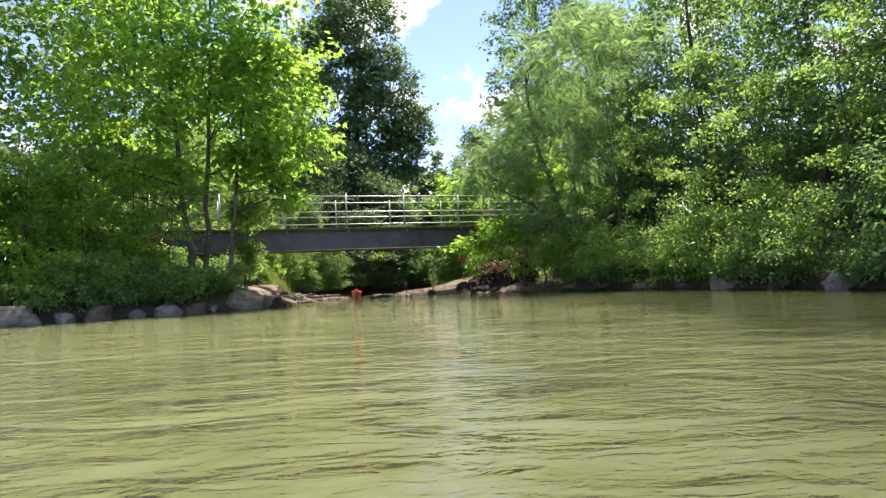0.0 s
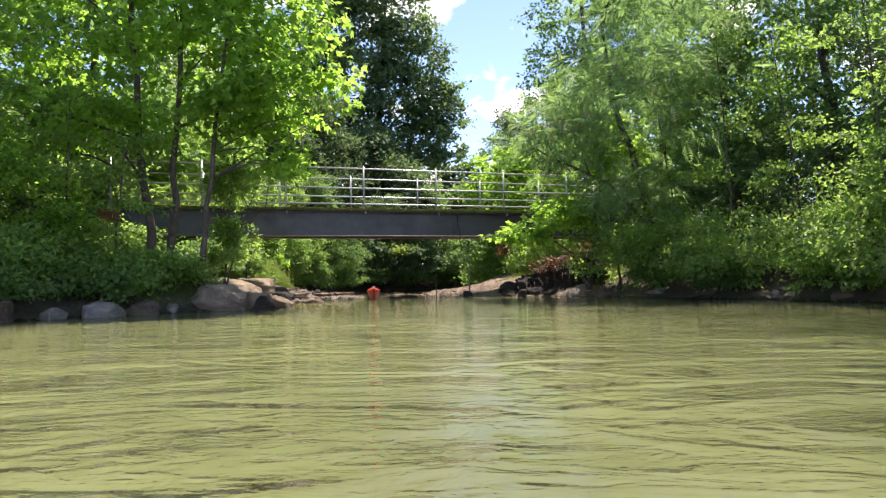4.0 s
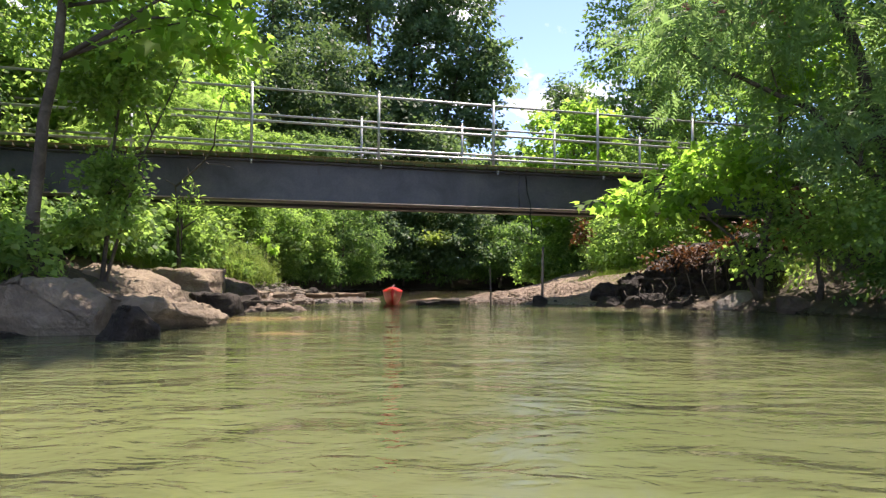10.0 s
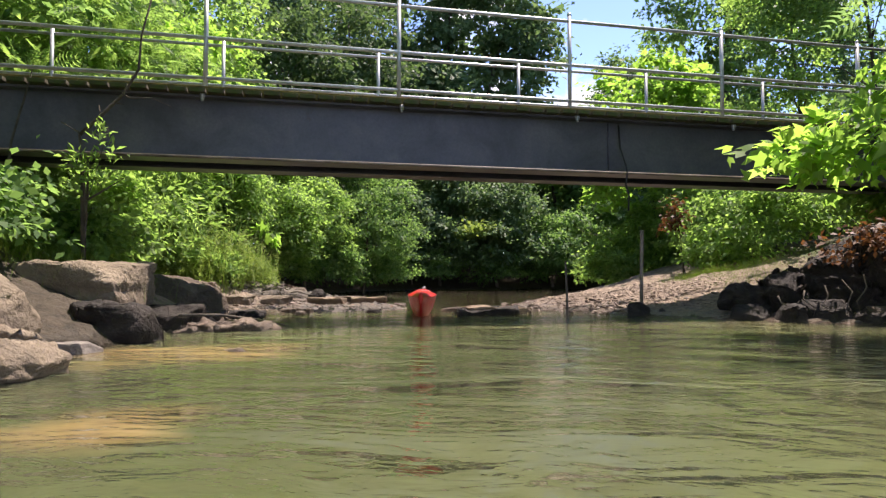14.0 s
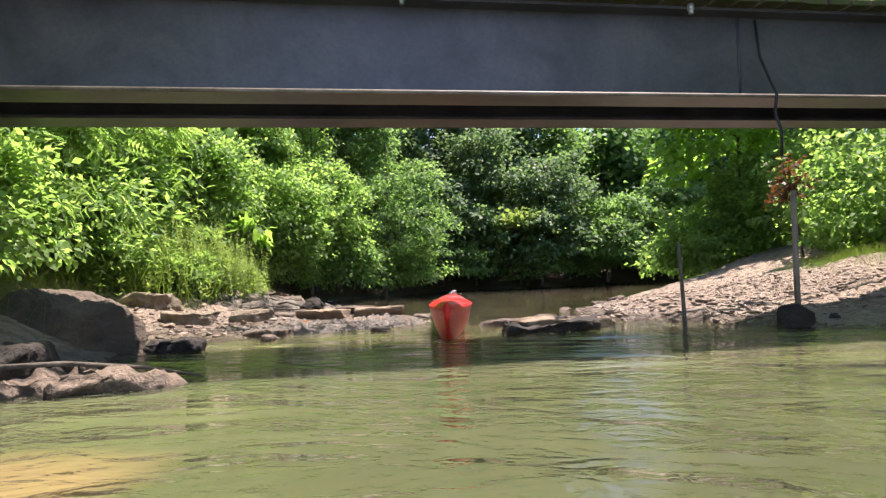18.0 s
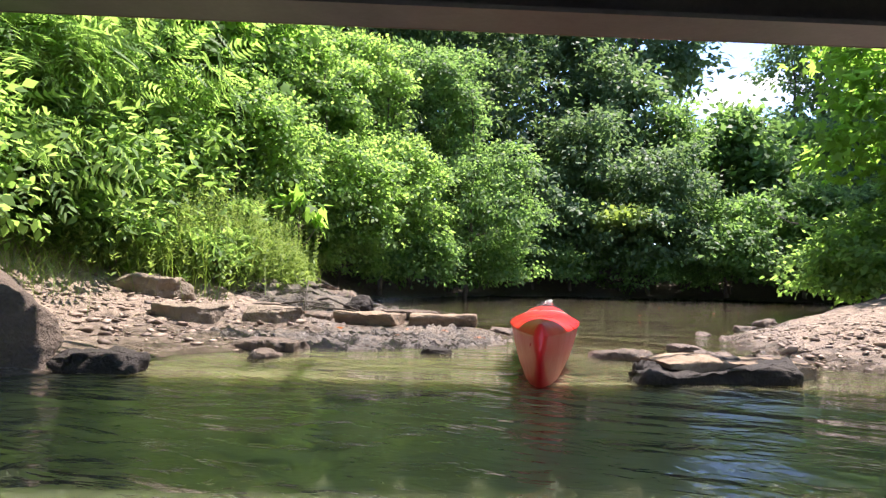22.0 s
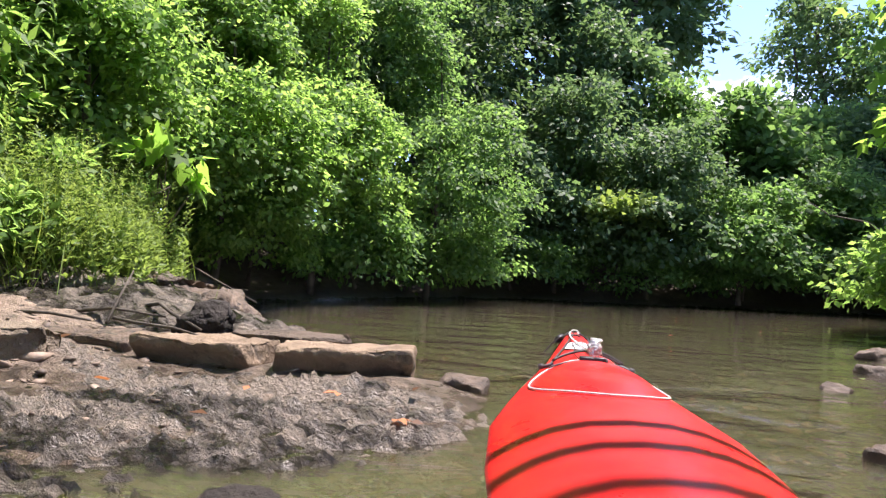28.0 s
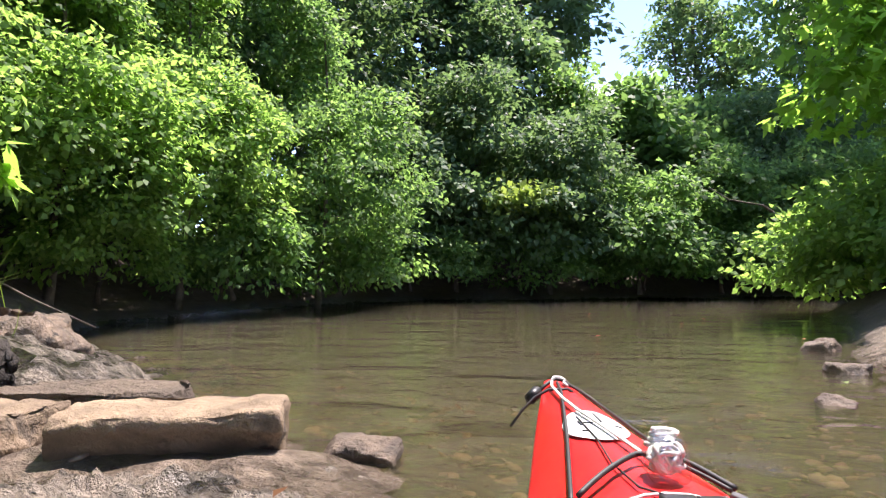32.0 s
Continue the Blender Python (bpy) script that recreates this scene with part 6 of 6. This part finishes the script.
def hull():
    """Rounded deck, a rolled seam along the gunwale, flared sides and a raked stem."""
    verts, faces = [], []
    stations = [0.0, 0.012, 0.03, 0.06, 0.1, 0.16, 0.24, 0.34, 0.46, 0.6, 0.75, 0.92, 1.15, 1.4, 1.65, 1.88, 2.05, 2.18, 2.26, LENGTH]
    half = [(0.0, 0), (0.3, 0), (0.55, 0), (0.75, 0), (0.9, 0), (0.98, 0), (1.02, 0.012), (1.02, 0.026), (0.985, 0.036), (0.96, 0.1), (0.88, 0.3), (0.74, 0.55), (0.5, 0.8), (0.2, 0.97), (0.0, 1.0)]
    ring = [(x, d) for x, d in half] + [(-x, d) for x, d in half[-2:0:-1]]
    for s in stations:
        w, end = beam_at(s), min(1.0, s / 0.45, (LENGTH - s) / 0.3 + 0.02)
        edge = on_deck(s, w).z
        keel = edge - 0.05 - (edge + 0.05) * min(1.0, max(0.0, end)) ** 0.7
        for x, d in ring:
            if d == 0:
                v = on_deck(s, x * w)
            else:
                v = Vector((x * w, -s - 0.05 * d * (1 - end), edge + (keel - edge) * d))
            if s == 0:
                v.x *= 0.55
            verts.append(v)
    n, m = len(stations), len(ring)
    for i in range(n - 1):
        for k in range(m):
            k2 = (k + 1) % m
            faces.append((i * m + k, i * m + k2, (i + 1) * m + k2, (i + 1) * m + k))
    faces.append(tuple(range(m))[::-1])
    faces.append(tuple((n - 1) * m + k for k in range(m)))
    return mesh_from(verts, faces)


kayak_part("hull", hull(), RED)


def line(name, pts, r, material, label="", segs=7, parent=None):
    return kayak_part(name, mesh_from(*tube_data(pts, r, segs)), material, label, parent)


def deck_line(name, ends, r, material, label="", up=0.006, n=8):
    pts = []
    for (s0, x0), (s1, x1) in zip(ends, ends[1:]):
        for i in range(n):
            w = i / n
            pts.append(on_deck(s0 + (s1 - s0) * w, x0 + (x1 - x0) * w, up))
    pts.append(on_deck(*ends[-1], up))
    return line(name, pts, r, material, label)


deck_line("deck_cord", [(0.06, -0.004), (0.145, -0.013), (0.386, -0.054), (0.597, -0.094)], 0.0028, RUBBER, "black elastic deck cord")
deck_line("deck_cord", [(0.045, 0.008), (0.171, 0.045), (0.374, 0.06), (0.5, 0.05)], 0.0028, RUBBER, "black elastic deck cord")
deck_line("deck_cord", [(0.602, -0.088), (0.56, -0.045), (0.52, -0.004), (0.515, 0.02)], 0.0034, RUBBER, "black elastic deck cord", 0.013)
deck_line("deck_cord", [(0.5, 0.03), (0.53, 0.062), (0.578, 0.087)], 0.0034, RUBBER, "black elastic deck cord", 0.013)
deck_line("deck_cord", [(0.52, 0.036), (0.55, 0.06), (0.583, 0.08)], 0.0026, RUBBER, "black elastic deck cord", 0.009)
deck_line("tow_rope", [(0.05, -0.012), (0.09, -0.02), (0.19, -0.021), (0.277, -0.016), (0.4, 0.0), (0.5, 0.012), (0.54, 0.014)], 0.0027, WHITE, "white tow rope along the deck", 0.008)
deck_line("thin_cord", [(0.3, -0.022), (0.42, -0.022), (0.52, -0.03), (0.6, -0.024), (0.63, -0.005)], 0.0013, RUBBER, "thin brown cord across the deck", 0.004)
for s, x, turn in ((0.602, -0.103, 10), (0.592, 0.094, -36)):
    bm = box_bm(0.036, 0.014, 0.008, None, 0.003)
    bmesh.ops.create_cone(bm, cap_ends=True, segments=12, radius1=0.009, radius2=0.007, depth=0.012, matrix=pose(-0.014 if x < 0 else 0.014, 0, 0.002))
    bm.transform(Matrix.Translation(on_deck(s, x, 0.006)) @ pose(0, 0, 0, 0, 16 if x > 0 else -16, turn))
    me = bpy.data.meshes.new("cord_fitting")
    bm.to_mesh(me)
    bm.free()
    kayak_part("cord_fitting", me, WEBBING, "grey plastic deck fitting")
# oval white sticker with dark marks
verts, faces = [], []
for j in range(4):
    for i in range(32):
        a = 2 * math.pi * i / 32
        verts.append(on_deck(0.345 + 0.08 * j / 3 * math.sin(a) + 0.004 * math.cos(a), -0.006 + 0.043 * j / 3 * math.cos(a), 0.003))
for j in range(3):
    for i in range(32):
        faces.append((j * 32 + i, j * 32 + (i + 1) % 32, (j + 1) * 32 + (i + 1) % 32, (j + 1) * 32 + i))
sticker = kayak_part("sticker", mesh_from(verts, faces), STICKER, "white oval sticker with small dark marks")
for s0, x0, s1, x1 in ((0.285, 0.006, 0.335, 0.006), (0.345, 0.006, 0.395, 0.003), (0.335, -0.02, 0.341, -0.008), (0.352, 0.02, 0.358, 0.03), (0.372, -0.03, 0.378, -0.022), (0.325, -0.026, 0.345, -0.024)):
    deck_line("mark", [(s0, x0), (s1, x1)], 0.0012, RUBBER, "", 0.0035, 3).parent = sticker
# hatch rim and strap with buckle
rim = [(0.86 + 0.24 * math.sin(2 * math.pi * i / 40), -0.004 + 0.142 * math.cos(2 * math.pi * i / 40)) for i in range(41)]
deck_line("hatch_rim", [p for p in rim], 0.002, WHITE, "pale rim of the front hatch", 0.003, 1)
verts, faces = [on_deck(0.86, -0.004, 0.012)], []
for j in range(1, 5):
    for i in range(40):
        k = j / 4 * 0.93
        verts.append(on_deck(0.86 + 0.24 * k * math.sin(2 * math.pi * i / 40), -0.004 + 0.142 * k * math.cos(2 * math.pi * i / 40), 0.012 if j < 4 else 0.002))
for i in range(40):
    faces.append((0, 1 + (i + 1) % 40, 1 + i))
    for j in range(3):
        a, b = 1 + j * 40 + i, 1 + j * 40 + (i + 1) % 40
        faces.append((a, b, b + 40, a + 40))
kayak_part("hatch_cover", mesh_from(verts, faces), RED, "red plastic front hatch cover")


def strap(x0, x1, s0, s1, label):
    verts, faces = [], []
    n = 10
    for i in range(n + 1):
        w = i / n
        x = x0 + (x1 - x0) * w
        s = s0 + (s1 - s0) * w
        for ds, up in ((-0.008, 0.006), (0.008, 0.006), (0.008, 0.009), (-0.008, 0.009)):
            verts.append(on_deck(s + ds, x, up))
    for i in range(n):
        for k in range(4):
            faces.append((i * 4 + k, i * 4 + (k + 1) % 4, (i + 1) * 4 + (k + 1) % 4, (i + 1) * 4 + k))
    faces += [(3, 2, 1, 0), (n * 4, n * 4 + 1, n * 4 + 2, n * 4 + 3)]
    return kayak_part("strap", mesh_from(verts, faces), WEBBING, label)


strap(-0.1, -0.028, 0.69, 0.686, "ribbed grey webbing strap")
strap(0.028, 0.11, 0.686, 0.638, "grey webbing strap")
for name, sx, sy, x, s, mat, label in (("buckle", 0.034, 0.03, -0.012, 0.684, BLACK, "black plastic side-release buckle"), ("buckle_tongue", 0.026, 0.022, 0.018, 0.683, BLACK, "black plastic buckle tongue"), ("buckle_bar", 0.006, 0.028, 0.034, 0.683, WEBBING, "grey plastic bar")):
    bm = box_bm(sx, sy, 0.011, None, 0.003)
    bm.transform(Matrix.Translation(on_deck(s, x, 0.014)))
    me = bpy.data.meshes.new(name)
    bm.to_mesh(me)
    bm.free()
    kayak_part(name, me, mat, label)
# bow toggle on its cord
bm = bmesh.new()
bmesh.ops.create_cone(bm, cap_ends=True, segments=14, radius1=0.011, radius2=0.011, depth=0.034, matrix=pose(0, 0, 0, 0, 60, 40))
bmesh.ops.bevel(bm, geom=[e for e in bm.edges if len(e.link_faces) == 2 and e.calc_face_angle(0) > 1.0], offset=0.004, segments=2, affect="EDGES")
bm.transform(Matrix.Translation((-0.05, -0.075, 0.318)))
me = bpy.data.meshes.new("toggle")
bm.to_mesh(me)
bm.free()
kayak_part("toggle", me, BLACK, "black carrying toggle at the bow")
line("toggle_cord", [(-0.046, -0.078, 0.322), (-0.022, -0.06, 0.337), (-0.004, -0.045, 0.343), (0.014, -0.047, 0.34), (0.02, -0.06, 0.33)], 0.0036, RUBBER, "black cord through the bow")
line("toggle_cord", [(0.03, -0.11, 0.318), (0.004, -0.115, 0.336), (-0.03, -0.115, 0.335), (-0.055, -0.118, 0.322), (-0.08, -0.13, 0.3), (-0.1, -0.14, 0.276)], 0.0026, RUBBER, "loose black cord end")
line("rope_loop", [(-0.014, -0.052, 0.338), (-0.006, -0.036, 0.345), (0.006, -0.034, 0.345), (0.013, -0.045, 0.341), (0.008, -0.06, 0.338), (0.01, -0.085, 0.337)], 0.0026, WHITE, "white rope loop through the bow")
# coil of rope in a clear bag, held under the cords
bundle = thing("rope_bundle", (0, 0, 0), "white rope coiled in a clear plastic bag under the deck cords", "rope")
bundle.matrix_basis = KAYAK
centre = on_deck(0.568, 0.016, 0.024)
rng = random.Random(5)
for i in range(14):
    a0 = rng.uniform(0, 6.28)
    tilt = Euler((rng.uniform(-0.9, 0.9), rng.uniform(-0.9, 0.9), rng.uniform(0, 3.1)))
    pts = [centre + tilt.to_matrix() @ Vector((0.014 * math.cos(a0 + k * 0.45), 0.019 * math.sin(a0 + k * 0.45), 0.003 * math.sin(k))) for k in range(12)]
    line("rope_turn", pts, 0.003, WHITE, "", 7, bundle)
bm = rock_bm(0.027, 0.028, 0.027, 77, 0.1, 3)
bm.transform(Matrix.Translation(centre))
me = bpy.data.meshes.new("bag")
bm.to_mesh(me)
bm.free()
kayak_part("bag", me, BAG, "clear plastic bag", bundle)
for j in range(3):
    line("rope_knot", [centre + Vector((0.004 * j - 0.002 + 0.013 * math.cos(a * 0.6 + j), 0.022 + 0.008 * math.sin(a * 0.6 + j), 0.006 + 0.006 * j + 0.0006 * a)) for a in range(14)], 0.0034, WHITE, "", 7, bundle)
# ---- fallen leaves ----
rng = random.Random(12)
for k, (x, y) in enumerate([(-4.67, 28.06), (-4.37, 28.19), (-4.12, 28.29), (-4.06, 27.96), (-3.98, 27.98), (-5.3, 28.05), (-4.6, 27.75), (-5.8, 28.4)]):
    p = np.array([(x, y, on_ground(x, y) + 0.045)])
    me = leaves_mesh(LOBED if k % 2 else OVAL, p, np.array([(rng.uniform(-1, 1), rng.uniform(-1, 1), 0.1)]), np.array([(rng.uniform(-0.3, 0.3), rng.uniform(-0.3, 0.3), 1.0)]), np.array([rng.uniform(0.045, 0.075)]))
    tagged(part_mesh("fallen_leaf", me, LEAF_ORANGE if k in (0, 1, 3, 5) else LEAF_DEAD, None, smooth=False), "dry orange-brown leaf lying on the mud", "leaf", "fallen leaves")

for k in range(14):
    p = np.array([(rng.uniform(-4.6, -0.5), rng.uniform(30.2, 36.5), 0.006)])
    me = leaves_mesh(OVAL, p, np.array([(rng.uniform(-1, 1), rng.uniform(-1, 1), 0.05)]), np.array([(rng.uniform(-0.2, 0.2), rng.uniform(-0.2, 0.2), 1.0)]), np.array([rng.uniform(0.035, 0.06)]))
    tagged(part_mesh("floating_leaf", me, LEAF_WEED if k % 3 else LEAF_ORANGE, None, smooth=False), "small pale leaf floating on the still pool", "leaf", "floating leaves")
stick = tube("stick", [(-6.12, 29.06, 0.165), (-5.95, 29.02, 0.155), (-5.64, 28.95, 0.15), (-5.33, 28.8, 0.13)], [0.01, 0.009, 0.008, 0.006], BARK, segs=7)
tagged(stick, "thin bent grey stick lying on the mud bar", "stick")
for pts, r in (([(-6.3, 29.5, 0.2), (-6.05, 29.35, 0.24), (-5.85, 29.2, 0.2), (-5.55, 29.05, 0.14)], 0.014), ([(-6.6, 29.3, 0.16), (-6.3, 29.25, 0.2), (-5.95, 29.28, 0.17)], 0.011), ([(-6.2, 29.1, 0.13), (-6.32, 29.35, 0.3), (-6.38, 29.5, 0.42)], 0.009),
               ([(-6.9, 29.1, 0.15), (-6.5, 29.0, 0.17), (-6.2, 28.98, 0.15)], 0.012), ([(-5.2, 23.55, 0.16), (-4.9, 23.8, 0.15), (-4.6, 24.05, 0.09), (-4.35, 24.2, 0.02)], 0.016), ([(-7.6, 31.6, 0.5), (-7.2, 31.5, 0.35), (-6.8, 31.7, 0.12)], 0.012)):
    tagged(tube("stick", pts, [r * (1 - 0.5 * i / (len(pts) - 1)) for i in range(len(pts))], BARK, segs=7), "weathered grey-brown driftwood stick on the shore", "stick", "driftwood sticks")
bough = tube("dead_bough", [(2.2, 40.2, 1.0), (0.62, 39.0, 1.75), (0.04, 39.0, 1.86), (-0.29, 39.0, 2.08)], [0.028, 0.02, 0.013, 0.007], BARK, segs=6)
tagged(bough, "bare pale branch sticking out over the pool", "branch")
